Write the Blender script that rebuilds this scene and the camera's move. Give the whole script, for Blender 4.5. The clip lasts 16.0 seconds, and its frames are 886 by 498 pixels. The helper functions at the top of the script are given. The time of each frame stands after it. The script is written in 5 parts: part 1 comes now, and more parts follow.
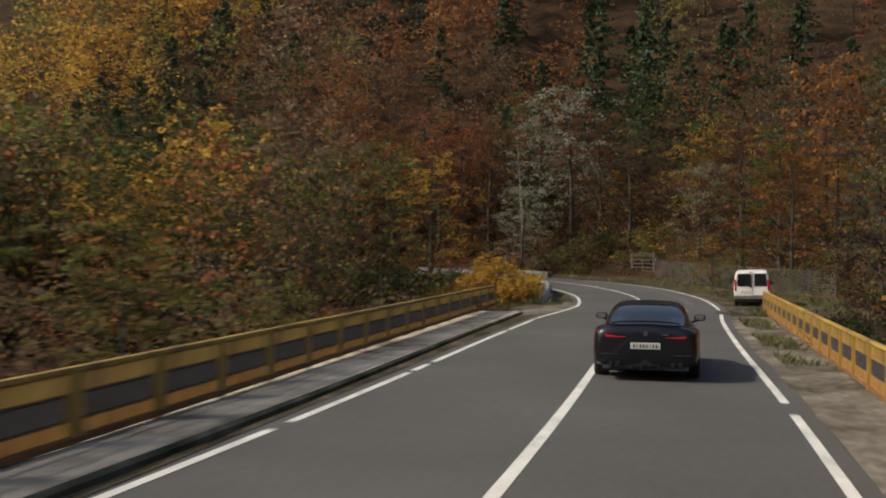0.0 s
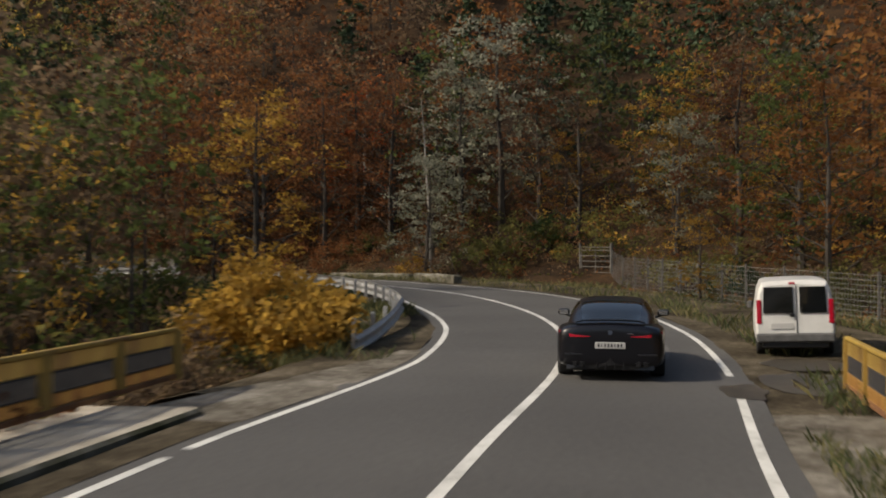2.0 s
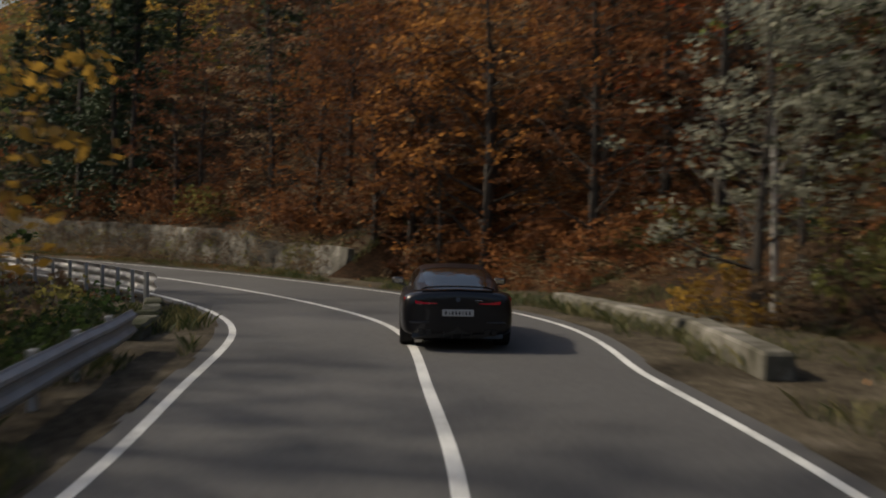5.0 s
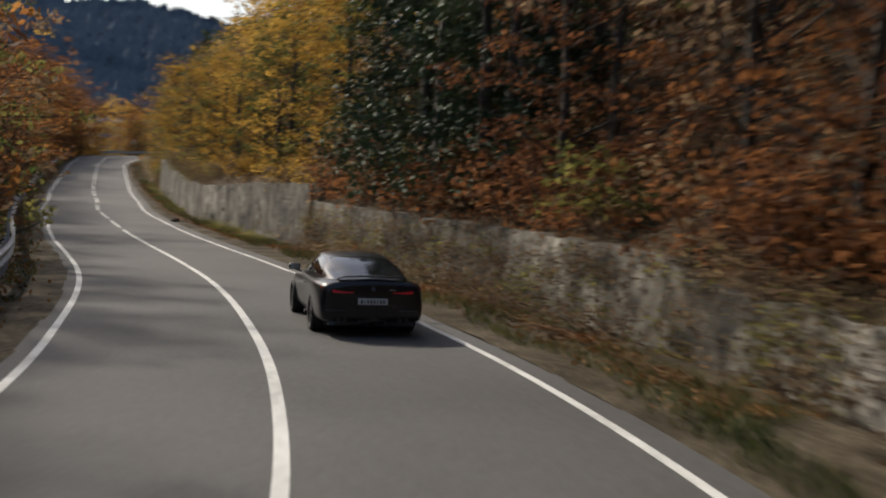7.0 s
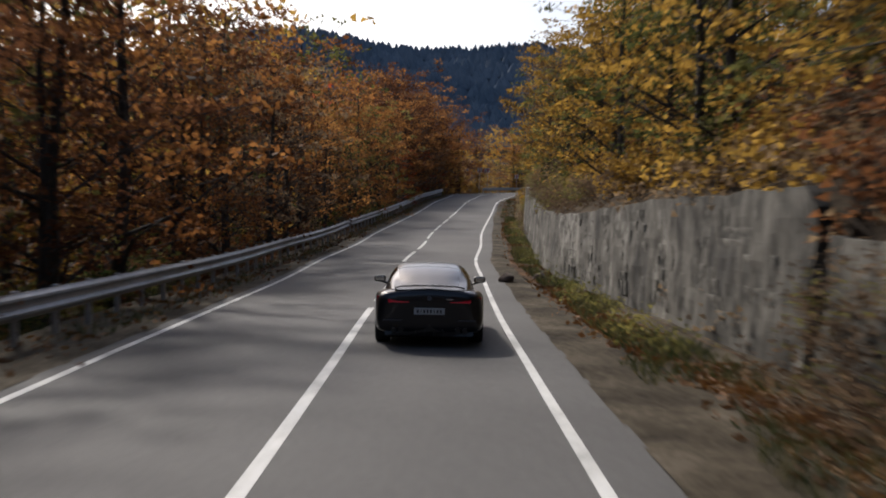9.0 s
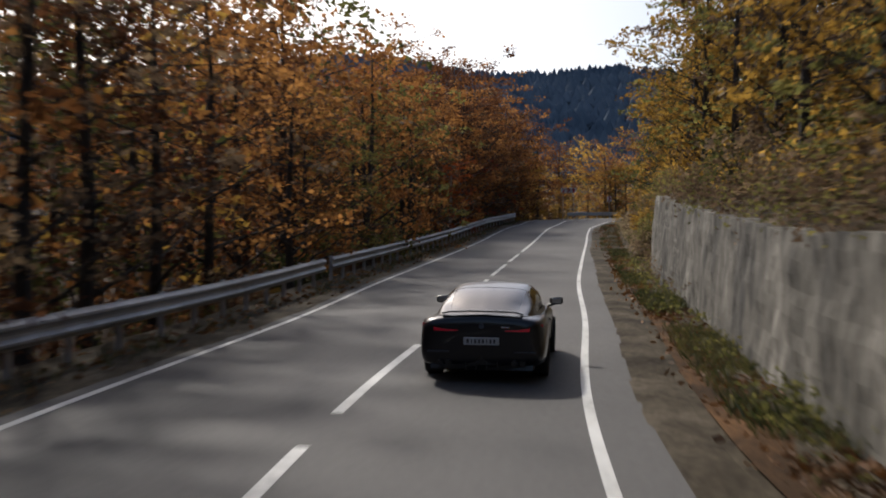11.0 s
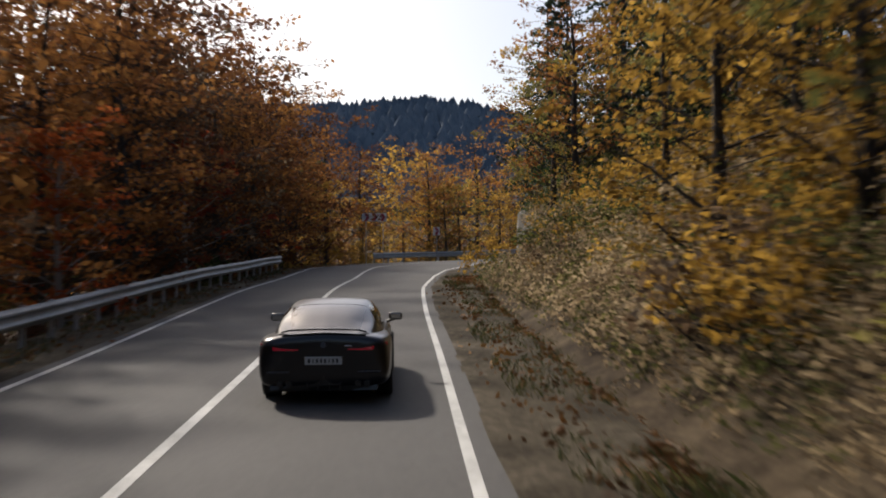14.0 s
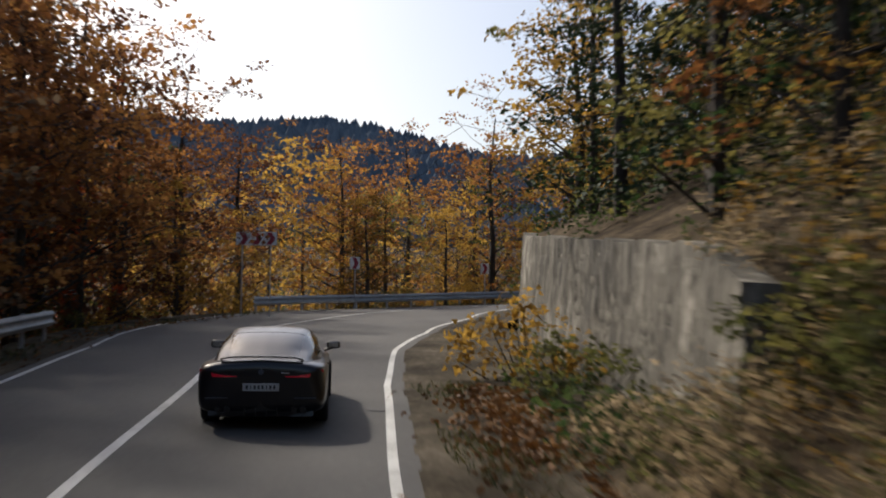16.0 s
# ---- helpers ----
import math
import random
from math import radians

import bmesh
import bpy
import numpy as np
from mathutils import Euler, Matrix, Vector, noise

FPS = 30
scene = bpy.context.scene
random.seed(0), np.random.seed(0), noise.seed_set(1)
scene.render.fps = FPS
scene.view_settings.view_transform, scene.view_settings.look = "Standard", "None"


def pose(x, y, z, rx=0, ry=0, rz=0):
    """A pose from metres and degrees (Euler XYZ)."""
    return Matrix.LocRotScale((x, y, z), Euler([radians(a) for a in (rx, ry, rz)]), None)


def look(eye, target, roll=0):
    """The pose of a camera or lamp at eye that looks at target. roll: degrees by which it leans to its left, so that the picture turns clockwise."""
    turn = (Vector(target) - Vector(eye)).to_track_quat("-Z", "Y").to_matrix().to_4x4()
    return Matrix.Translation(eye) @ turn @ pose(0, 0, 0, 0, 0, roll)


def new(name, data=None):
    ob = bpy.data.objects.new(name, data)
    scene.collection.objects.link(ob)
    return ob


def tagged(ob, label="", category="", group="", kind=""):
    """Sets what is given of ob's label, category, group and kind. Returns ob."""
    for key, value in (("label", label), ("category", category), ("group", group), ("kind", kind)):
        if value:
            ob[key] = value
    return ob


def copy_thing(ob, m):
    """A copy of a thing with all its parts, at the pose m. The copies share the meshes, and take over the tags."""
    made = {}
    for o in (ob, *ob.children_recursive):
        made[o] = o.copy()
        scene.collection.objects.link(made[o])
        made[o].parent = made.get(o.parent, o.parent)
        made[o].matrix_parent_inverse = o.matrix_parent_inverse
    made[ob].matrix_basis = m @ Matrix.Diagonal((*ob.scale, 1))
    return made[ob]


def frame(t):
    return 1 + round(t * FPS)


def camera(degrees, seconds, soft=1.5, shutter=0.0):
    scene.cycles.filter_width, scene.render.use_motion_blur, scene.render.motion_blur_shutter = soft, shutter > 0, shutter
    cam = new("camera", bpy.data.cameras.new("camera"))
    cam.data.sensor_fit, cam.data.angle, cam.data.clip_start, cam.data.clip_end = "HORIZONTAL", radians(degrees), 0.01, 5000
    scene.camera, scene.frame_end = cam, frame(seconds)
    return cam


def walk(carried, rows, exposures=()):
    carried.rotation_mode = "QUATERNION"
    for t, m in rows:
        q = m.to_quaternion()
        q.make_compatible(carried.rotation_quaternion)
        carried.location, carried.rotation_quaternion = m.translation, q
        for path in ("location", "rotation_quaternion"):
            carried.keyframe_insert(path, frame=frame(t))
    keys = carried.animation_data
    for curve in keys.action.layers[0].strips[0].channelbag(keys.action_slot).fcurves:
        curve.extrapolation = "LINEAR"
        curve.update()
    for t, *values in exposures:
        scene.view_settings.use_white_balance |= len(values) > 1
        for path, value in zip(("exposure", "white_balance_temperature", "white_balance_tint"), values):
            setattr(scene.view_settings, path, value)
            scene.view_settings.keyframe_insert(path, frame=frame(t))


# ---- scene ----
cam = camera(44.79, 16.0, soft=1.9, shutter=0.55)
PATH = [
    (0, pose(0.08, -0.00, 2.25, 90.21, -0.73, -0.41)),
    (0.5, pose(1.90, 7.14, 2.19, 90.31, -0.21, -1.02)),
    (1, pose(3.69, 13.94, 2.21, 90.16, -0.08, -1.17)),
    (1.5, pose(5.20, 20.54, 2.25, 90.13, -0.07, -1.12)),
    (2, pose(6.54, 26.87, 2.27, 89.99, -0.11, -1.66)),
    (2.5, pose(7.90, 33.07, 2.26, 89.89, -0.14, -1.56)),
    (3, pose(9.15, 39.19, 2.24, 89.82, -0.14, -1.18)),
    (3.2, pose(9.68, 41.66, 2.24, 89.84, -0.12, -0.99)),
    (3.5, pose(10.40, 45.44, 2.28, 89.81, -0.08, 0.34)),
    (4, pose(11.32, 52.04, 2.41, 89.52, -0.08, 6.30)),
    (4.5, pose(11.53, 59.02, 2.61, 88.95, -0.35, 15.25)),
    (5, pose(10.65, 66.25, 2.79, 88.32, -0.97, 23.57)),
    (5.3, pose(9.52, 70.61, 2.87, 88.00, -1.41, 27.31)),
    (5.5, pose(8.50, 73.51, 2.90, 87.83, -1.71, 29.43)),
    (6, pose(5.05, 80.62, 3.01, 87.48, -2.44, 35.42)),
    (6.5, pose(0.47, 87.45, 3.05, 87.06, -2.85, 44.73)),
    (7, pose(-4.99, 93.71, 2.86, 87.32, -2.44, 52.63)),
    (7.5, pose(-11.36, 98.87, 2.69, 86.91, -1.39, 60.28)),
    (8, pose(-18.24, 102.97, 2.76, 89.10, -1.29, 66.89)),
    (8.5, pose(-25.72, 106.30, 2.68, 88.95, -1.00, 72.19)),
    (9, pose(-34.03, 108.97, 2.57, 88.81, -0.94, 73.75)),
    (9.5, pose(-42.62, 111.51, 2.59, 88.75, -1.03, 74.61)),
    (9.7, pose(-46.01, 112.60, 2.61, 88.87, -1.06, 75.34)),
    (10, pose(-50.99, 114.27, 2.68, 89.17, -1.02, 76.47)),
    (10.5, pose(-59.06, 116.84, 2.81, 89.83, -0.77, 77.81)),
    (11, pose(-66.89, 119.19, 2.99, 90.45, -0.55, 77.98)),
    (11.5, pose(-74.60, 121.45, 3.22, 90.88, -0.52, 77.06)),
    (11.8, pose(-79.29, 122.80, 3.40, 91.05, -0.56, 76.04)),
    (12, pose(-82.47, 123.74, 3.52, 91.14, -0.57, 75.17)),
    (12.5, pose(-90.71, 126.42, 3.89, 91.45, -0.44, 72.04)),
    (13, pose(-99.36, 129.50, 4.32, 91.79, 0.09, 69.81)),
    (13.5, pose(-108.00, 132.67, 4.80, 92.22, 0.58, 68.63)),
    (14, pose(-116.37, 135.81, 5.29, 92.58, 0.58, 67.70)),
    (14.5, pose(-124.46, 138.72, 5.80, 92.86, 0.35, 66.83)),
    (15, pose(-132.31, 141.50, 6.34, 93.21, -0.00, 65.67)),
    (15.5, pose(-140.00, 144.26, 6.94, 93.77, -0.29, 63.47)),
    (16, pose(-147.57, 146.98, 7.60, 94.11, -0.56, 62.07)),
]
walk(cam, PATH, [(0, 0.2, 7150, 10), (2.5, 0.1, 7150, 10), (5.5, -0.06, 7000, 10), (6.0, 0.14, 6900, 10), (6.5, 0.24, 6800, 10), (7.5, 0.25, 6600, 10), (9.0, 0.06, 6250, 13), (12.0, 0.02, 6350, 12), (14.0, 0.15, 6650, 12), (16.0, 0.22, 6650, 11)])

# ---- light ----
SUN_AZ, SUN_EL = 191.0, 38.0      # degrees: bearing of the sun from +x towards +y, and its height
world = bpy.data.worlds.new("world")
scene.world = world
world.use_nodes = True
wn = world.node_tree
sky = wn.nodes.new("ShaderNodeTexSky")
sky.sky_type, sky.sun_disc = "NISHITA", False
sky.sun_elevation, sky.sun_rotation = radians(SUN_EL), radians(90 - SUN_AZ)
sky.air_density, sky.dust_density, sky.ozone_density = 1.0, 3.0, 1.0
wn.links.new(sky.outputs[0], wn.nodes["Background"].inputs[0])
wn.nodes["Background"].inputs[1].default_value = 0.125
sun = new("sun", bpy.data.lights.new("sun", "SUN"))
sun.data.energy, sun.data.angle, sun.data.color = 3.5, radians(3.0), (1.0, 0.93, 0.82)
_d = Vector((math.cos(radians(SUN_EL)) * math.cos(radians(SUN_AZ)), math.cos(radians(SUN_EL)) * math.sin(radians(SUN_AZ)), math.sin(radians(SUN_EL))))
sun.matrix_world = look(_d * 50, (0, 0, 0))

# ---- materials ----
def mat(name, colors, scale=1.0, rough=0.8, metal=0.0, bump=0.3, detail=6.0, big=0.12, coords="Object", island=0.0, objrand=0.0, translucent=0.0, coat=0.0, stretch=(1, 1, 1), spec=0.5):
    """A noise-mottled surface: colours blended at a fine and a broad scale, with fine relief."""
    m = bpy.data.materials.new(name)
    m.use_nodes = True
    nt = m.node_tree
    N, L = nt.nodes, nt.links
    b = N["Principled BSDF"]
    tc = N.new("ShaderNodeTexCoord")
    mp = N.new("ShaderNodeMapping")
    mp.inputs["Scale"].default_value = stretch
    L.new(tc.outputs[coords], mp.inputs[0])
    n1 = N.new("ShaderNodeTexNoise")
    n1.inputs["Scale"].default_value, n1.inputs["Detail"].default_value, n1.inputs["Roughness"].default_value = scale, detail, 0.65
    L.new(mp.outputs[0], n1.inputs["Vector"])
    n2 = N.new("ShaderNodeTexNoise")
    n2.inputs["Scale"].default_value, n2.inputs["Detail"].default_value = scale * big, 3.0
    L.new(mp.outputs[0], n2.inputs["Vector"])
    mix = N.new("ShaderNodeMath")
    mix.operation = "ADD"
    L.new(n1.outputs[0], mix.inputs[0])
    L.new(n2.outputs[0], mix.inputs[1])
    last = mix.outputs[0]
    half = N.new("ShaderNodeMath")
    half.operation = "MULTIPLY_ADD"
    half.inputs[1].default_value, half.inputs[2].default_value = 0.5, 0.0
    L.new(last, half.inputs[0])
    last = half.outputs[0]
    for amount, node, out in ((island, "ShaderNodeNewGeometry", "Random Per Island"), (objrand, "ShaderNodeObjectInfo", "Random")):
        if amount:
            g = N.new(node)
            k = N.new("ShaderNodeMath")
            k.operation = "SUBTRACT"
            k.inputs[1].default_value = 0.5
            L.new(g.outputs[out], k.inputs[0])
            a = N.new("ShaderNodeMath")
            a.operation = "MULTIPLY_ADD"
            a.inputs[1].default_value = amount
            L.new(k.outputs[0], a.inputs[0])
            L.new(last, a.inputs[2])
            last = a.outputs[0]
    r = N.new("ShaderNodeValToRGB")
    el = r.color_ramp.elements
    stops = [0.37 + 0.26 * i / max(1, len(colors) - 1) for i in range(len(colors))]
    el[0].position, el[0].color = stops[0], (*colors[0], 1)
    el[1].position, el[1].color = stops[-1], (*colors[-1], 1)
    for p, cc in zip(stops[1:-1], colors[1:-1]):
        e = el.new(p)
        e.color = (*cc, 1)
    L.new(last, r.inputs[0])
    L.new(r.outputs[0], b.inputs["Base Color"])
    b.inputs["Roughness"].default_value, b.inputs["Metallic"].default_value = rough, metal
    b.inputs["Specular IOR Level"].default_value = spec
    if coat:
        b.inputs["Coat Weight"].default_value, b.inputs["Coat Roughness"].default_value = coat, 0.04
    if bump:
        bp = N.new("ShaderNodeBump")
        bp.inputs["Strength"].default_value, bp.inputs["Distance"].default_value = bump, 0.02
        L.new(n1.outputs[0], bp.inputs["Height"])
        L.new(bp.outputs[0], b.inputs["Normal"])
    if translucent:
        t = N.new("ShaderNodeBsdfTranslucent")
        L.new(r.outputs[0], t.inputs[0])
        s = N.new("ShaderNodeMixShader")
        s.inputs[0].default_value = translucent
        L.new(b.outputs[0], s.inputs[1])
        L.new(t.outputs[0], s.inputs[2])
        L.new(s.outputs[0], N["Material Output"].inputs[0])
    return m


def plain(name, color, rough=0.5, metal=0.0, coat=0.0, emit=0.0, alpha_glass=False):
    m = bpy.data.materials.new(name)
    m.use_nodes = True
    b = m.node_tree.nodes["Principled BSDF"]
    b.inputs["Base Color"].default_value, b.inputs["Roughness"].default_value, b.inputs["Metallic"].default_value = (*color, 1), rough, metal
    if coat:
        b.inputs["Coat Weight"].default_value, b.inputs["Coat Roughness"].default_value = coat, 0.03
    if emit:
        b.inputs["Emission Color"].default_value, b.inputs["Emission Strength"].default_value = (*color, 1), emit
    return m


def leafmat(name, colors, tr=0.68):
    return mat(name, [tuple(1.25 * v for v in c) for c in colors], scale=0.5, rough=0.7, bump=0, detail=2, island=0.09, objrand=0.26, translucent=tr, spec=0.25)


M_ASPHALT = mat("asphalt", [(0.058, 0.056, 0.054), (0.075, 0.073, 0.070), (0.095, 0.092, 0.088)], scale=9, rough=0.8, bump=0.25, big=0.02, coords="Object", spec=0.3)
M_PAINT = mat("road_paint", [(0.35, 0.35, 0.33), (0.55, 0.55, 0.52), (0.66, 0.66, 0.63)], scale=6, rough=0.7, bump=0.1)
M_GRAVEL = mat("gravel_verge", [(0.018, 0.014, 0.009), (0.046, 0.037, 0.024), (0.078, 0.064, 0.043), (0.135, 0.113, 0.082)], scale=7, rough=0.95, bump=0.8, big=0.08, spec=0.08)
M_DIRT = mat("pale_gravelly_dirt", [(0.05, 0.043, 0.032), (0.105, 0.093, 0.074), (0.16, 0.145, 0.12), (0.26, 0.24, 0.205)], scale=5, rough=0.95, bump=0.8, big=0.12, spec=0.1)
# bend blocks: shade put into this dark concrete colour; pavement kerb: dirt
M_DARKCONC = mat("shaded_dirty_concrete", [(0.022, 0.026, 0.012), (0.05, 0.052, 0.030), (0.085, 0.082, 0.060), (0.15, 0.145, 0.12)], scale=3, rough=0.95, bump=0.7, big=0.2, spec=0.1)
# darker copy of the litter, with the overhanging trees' shade put into its colour
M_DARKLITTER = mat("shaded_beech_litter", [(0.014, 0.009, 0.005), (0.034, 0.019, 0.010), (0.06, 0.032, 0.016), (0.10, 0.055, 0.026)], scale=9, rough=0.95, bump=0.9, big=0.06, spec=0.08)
M_BLOCK = mat("overgrown_concrete", [(0.05, 0.047, 0.033), (0.095, 0.088, 0.068), (0.15, 0.14, 0.115), (0.23, 0.215, 0.185)], scale=2.5, rough=0.95, bump=0.7, big=0.2, spec=0.1)
M_LITTER = mat("leaf_litter", [(0.018, 0.012, 0.007), (0.05, 0.028, 0.013), (0.10, 0.053, 0.023), (0.2, 0.105, 0.045)], scale=11, rough=0.95, bump=0.9, big=0.06, spec=0.08)
M_BANK = mat("leafy_bank", [(0.016, 0.011, 0.007), (0.042, 0.030, 0.018), (0.076, 0.056, 0.034), (0.13, 0.10, 0.063)], scale=6, rough=0.95, bump=0.9, big=0.1, spec=0.08)
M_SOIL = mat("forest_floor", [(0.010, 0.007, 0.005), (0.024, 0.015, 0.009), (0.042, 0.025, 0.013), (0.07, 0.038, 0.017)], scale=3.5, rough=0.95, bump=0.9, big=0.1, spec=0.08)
# far woods: the blue-grey of the hazy air is mixed into the base colour
M_FARWOODS = mat("haze_tinted_woods", [(0.062, 0.084, 0.112), (0.094, 0.12, 0.15), (0.13, 0.155, 0.185)], scale=0.06, rough=1.0, bump=0.0, big=0.1, coords="Object", spec=0.02)
M_GRASS = mat("grass_blades", [(0.035, 0.05, 0.014), (0.075, 0.085, 0.025), (0.15, 0.13, 0.05)], scale=0.6, rough=0.8, bump=0, island=0.4, translucent=0.25)
M_DRYLEAF = leafmat("fallen_leaves", [(0.06, 0.03, 0.012), (0.16, 0.07, 0.02), (0.26, 0.14, 0.04)], 0.15)
M_PAVE = mat("pale_worn_concrete", [(0.12, 0.10, 0.072), (0.27, 0.24, 0.19), (0.35, 0.315, 0.255), (0.45, 0.41, 0.345)], scale=1.3, rough=0.9, bump=0.5, big=0.25, stretch=(1, 1, 1))
M_WALL = mat("weathered_wall", [(0.010, 0.009, 0.006), (0.038, 0.034, 0.025), (0.095, 0.087, 0.069), (0.14, 0.13, 0.106), (0.30, 0.282, 0.24)], scale=2.2, rough=0.95, bump=1.0, big=0.2, stretch=(1, 1, 0.55))
M_STONE = mat("wall_stone", [(0.020, 0.018, 0.013), (0.055, 0.050, 0.038), (0.105, 0.097, 0.078), (0.15, 0.14, 0.114), (0.30, 0.282, 0.24)], scale=2.4, rough=0.95, bump=1.0, big=0.3, objrand=0.05)
M_YELLOW = mat("yellow_railing_paint", [(0.12, 0.06, 0.02), (0.27, 0.165, 0.032), (0.35, 0.235, 0.045), (0.42, 0.30, 0.06)], scale=2.6, rough=0.6, bump=0.2, big=0.3, stretch=(1, 1, 0.5))
M_OCHRE = mat("faded_ochre_panel_paint", [(0.095, 0.048, 0.018), (0.19, 0.11, 0.026), (0.26, 0.165, 0.035), (0.33, 0.22, 0.05)], scale=2.2, rough=0.7, bump=0.2, big=0.3, stretch=(1, 1, 0.4))
M_RUSTPANEL = mat("rust_stained_panel_paint", [(0.10, 0.04, 0.016), (0.22, 0.095, 0.025), (0.32, 0.17, 0.035), (0.36, 0.22, 0.045)], scale=2.6, rough=0.8, bump=0.3, big=0.3, stretch=(1, 1, 0.4))
M_RUST = mat("rusty_steel", [(0.07, 0.03, 0.014), (0.16, 0.07, 0.025), (0.25, 0.12, 0.04)], scale=6, rough=0.85, bump=0.4)
M_DARKPANEL = mat("faded_black_paint", [(0.02, 0.02, 0.022), (0.035, 0.034, 0.036), (0.06, 0.055, 0.05)], scale=4, rough=0.7, bump=0.2)
M_GALV = mat("galvanised_steel", [(0.26, 0.26, 0.255), (0.37, 0.37, 0.365), (0.46, 0.46, 0.455)], scale=3, rough=0.5, metal=0.35, bump=0.1)
M_BARK = mat("bark", [(0.018, 0.015, 0.011), (0.038, 0.031, 0.024), (0.075, 0.064, 0.05)], scale=5, rough=0.95, bump=0.9, stretch=(1, 1, 0.25))
M_PALEBARK = mat("pale_bark", [(0.16, 0.15, 0.13), (0.28, 0.26, 0.23), (0.38, 0.36, 0.33)], scale=4, rough=0.9, bump=0.6, stretch=(1, 1, 0.3))
LEAF = {
    "orange": leafmat("orange_leaves", [(0.11, 0.045, 0.016), (0.20, 0.088, 0.026), (0.30, 0.145, 0.042)]),
    "rust": leafmat("rust_leaves", [(0.060, 0.026, 0.013), (0.115, 0.050, 0.022), (0.19, 0.082, 0.032)]),
    "gold": leafmat("golden_leaves", [(0.13, 0.075, 0.016), (0.25, 0.148, 0.028), (0.36, 0.222, 0.046)]),
    "olive": leafmat("olive_leaves", [(0.045, 0.05, 0.016), (0.095, 0.092, 0.028), (0.17, 0.15, 0.045)]),
    "green": leafmat("green_leaves", [(0.02, 0.036, 0.012), (0.045, 0.065, 0.02), (0.08, 0.10, 0.03)]),
    "pine": leafmat("pine_needles", [(0.012, 0.024, 0.012), (0.024, 0.042, 0.018), (0.045, 0.065, 0.026)], 0.1),
    "grey": leafmat("grey_green_leaves", [(0.075, 0.085, 0.055), (0.13, 0.135, 0.095), (0.20, 0.20, 0.15)]),
    "brown": leafmat("withered_leaves", [(0.055, 0.035, 0.022), (0.10, 0.068, 0.042), (0.17, 0.12, 0.07)]),
    "straw": leafmat("dry_brush", [(0.10, 0.075, 0.045), (0.18, 0.135, 0.08), (0.28, 0.215, 0.13)]),
    "red": leafmat("red_leaves", [(0.14, 0.026, 0.012), (0.27, 0.055, 0.018), (0.38, 0.11, 0.03)]),
}

# ---- mesh tools ----
def mesh_of(name, verts, faces, mats, mat_index=None, smooth=False):
    me = bpy.data.meshes.new(name)
    me.from_pydata([tuple(v) for v in verts], [], [tuple(f) for f in faces])
    for m in (mats if isinstance(mats, (list, tuple)) else [mats]):
        me.materials.append(m)
    if mat_index is not None:
        me.polygons.foreach_set("material_index", np.asarray(mat_index, dtype=np.int32))
    if smooth:
        me.polygons.foreach_set("use_smooth", [True] * len(me.polygons))
    me.update()
    return me


def part(name, bm, material, parent=None, label="", smooth=False):
    me = bpy.data.meshes.new(name)
    bmesh.ops.recalc_face_normals(bm, faces=bm.faces)
    bm.to_mesh(me)
    bm.free()
    me.materials.append(material)
    if smooth:
        me.polygons.foreach_set("use_smooth", [True] * len(me.polygons))
    ob = new(name, me)
    if parent:
        ob.parent = parent
    if label:
        tagged(ob, label)
    return ob


def box(bm, x0, x1, y0, y1, z0, z1, bevel=0.0):
    r = bmesh.ops.create_cube(bm, size=1.0)
    bmesh.ops.transform(bm, matrix=Matrix.Translation(((x0 + x1) / 2, (y0 + y1) / 2, (z0 + z1) / 2)) @ Matrix.Diagonal((x1 - x0, y1 - y0, z1 - z0, 1)), verts=r["verts"])
    if bevel:
        bmesh.ops.bevel(bm, geom=list({e for v in r["verts"] for e in v.link_edges}), offset=bevel, segments=1, affect="EDGES")


def cyl(bm, r1, r2, depth, m, seg=12):
    r = bmesh.ops.create_cone(bm, cap_ends=True, segments=seg, radius1=r1, radius2=r2, depth=depth)
    bmesh.ops.transform(bm, matrix=m, verts=r["verts"])


def tube_between(bm, a, b, r1, r2, seg=6):
    a, b = Vector(a), Vector(b)
    d = b - a
    cyl(bm, r1, r2, d.length, Matrix.Translation((a + b) / 2) @ d.to_track_quat("Z", "Y").to_matrix().to_4x4(), seg)


# ---- plan of the road: station, x, y, z of the centre line ----
CENTRE_A = [(-100, -26.96, -96.49, 0.01), (-38, -11.23, -36.40, 0.01), (-20, -6.73, -18.90, 0.01), (0, -1.73, 0.40, 0.01), (15, 1.79, 14.95, -0.05), (30, 5.02, 29.57, -0.10),
            (40, 7.28, 39.36, -0.12), (50, 9.60, 48.93, -0.09), (58, 10.58, 56.80, 0.07), (66, 10.09, 64.60, 0.25), (74, 8.21, 72.23, 0.41), (82, 4.74, 79.38, 0.49),
            (90, 0.85, 86.21, 0.48), (98, -4.54, 92.06, 0.35), (106, -10.71, 96.80, 0.29), (114, -17.42, 100.56, 0.30), (122, -24.48, 103.69, 0.31), (130, -31.78, 106.46, 0.32),
            (138, -39.46, 108.85, 0.35)]
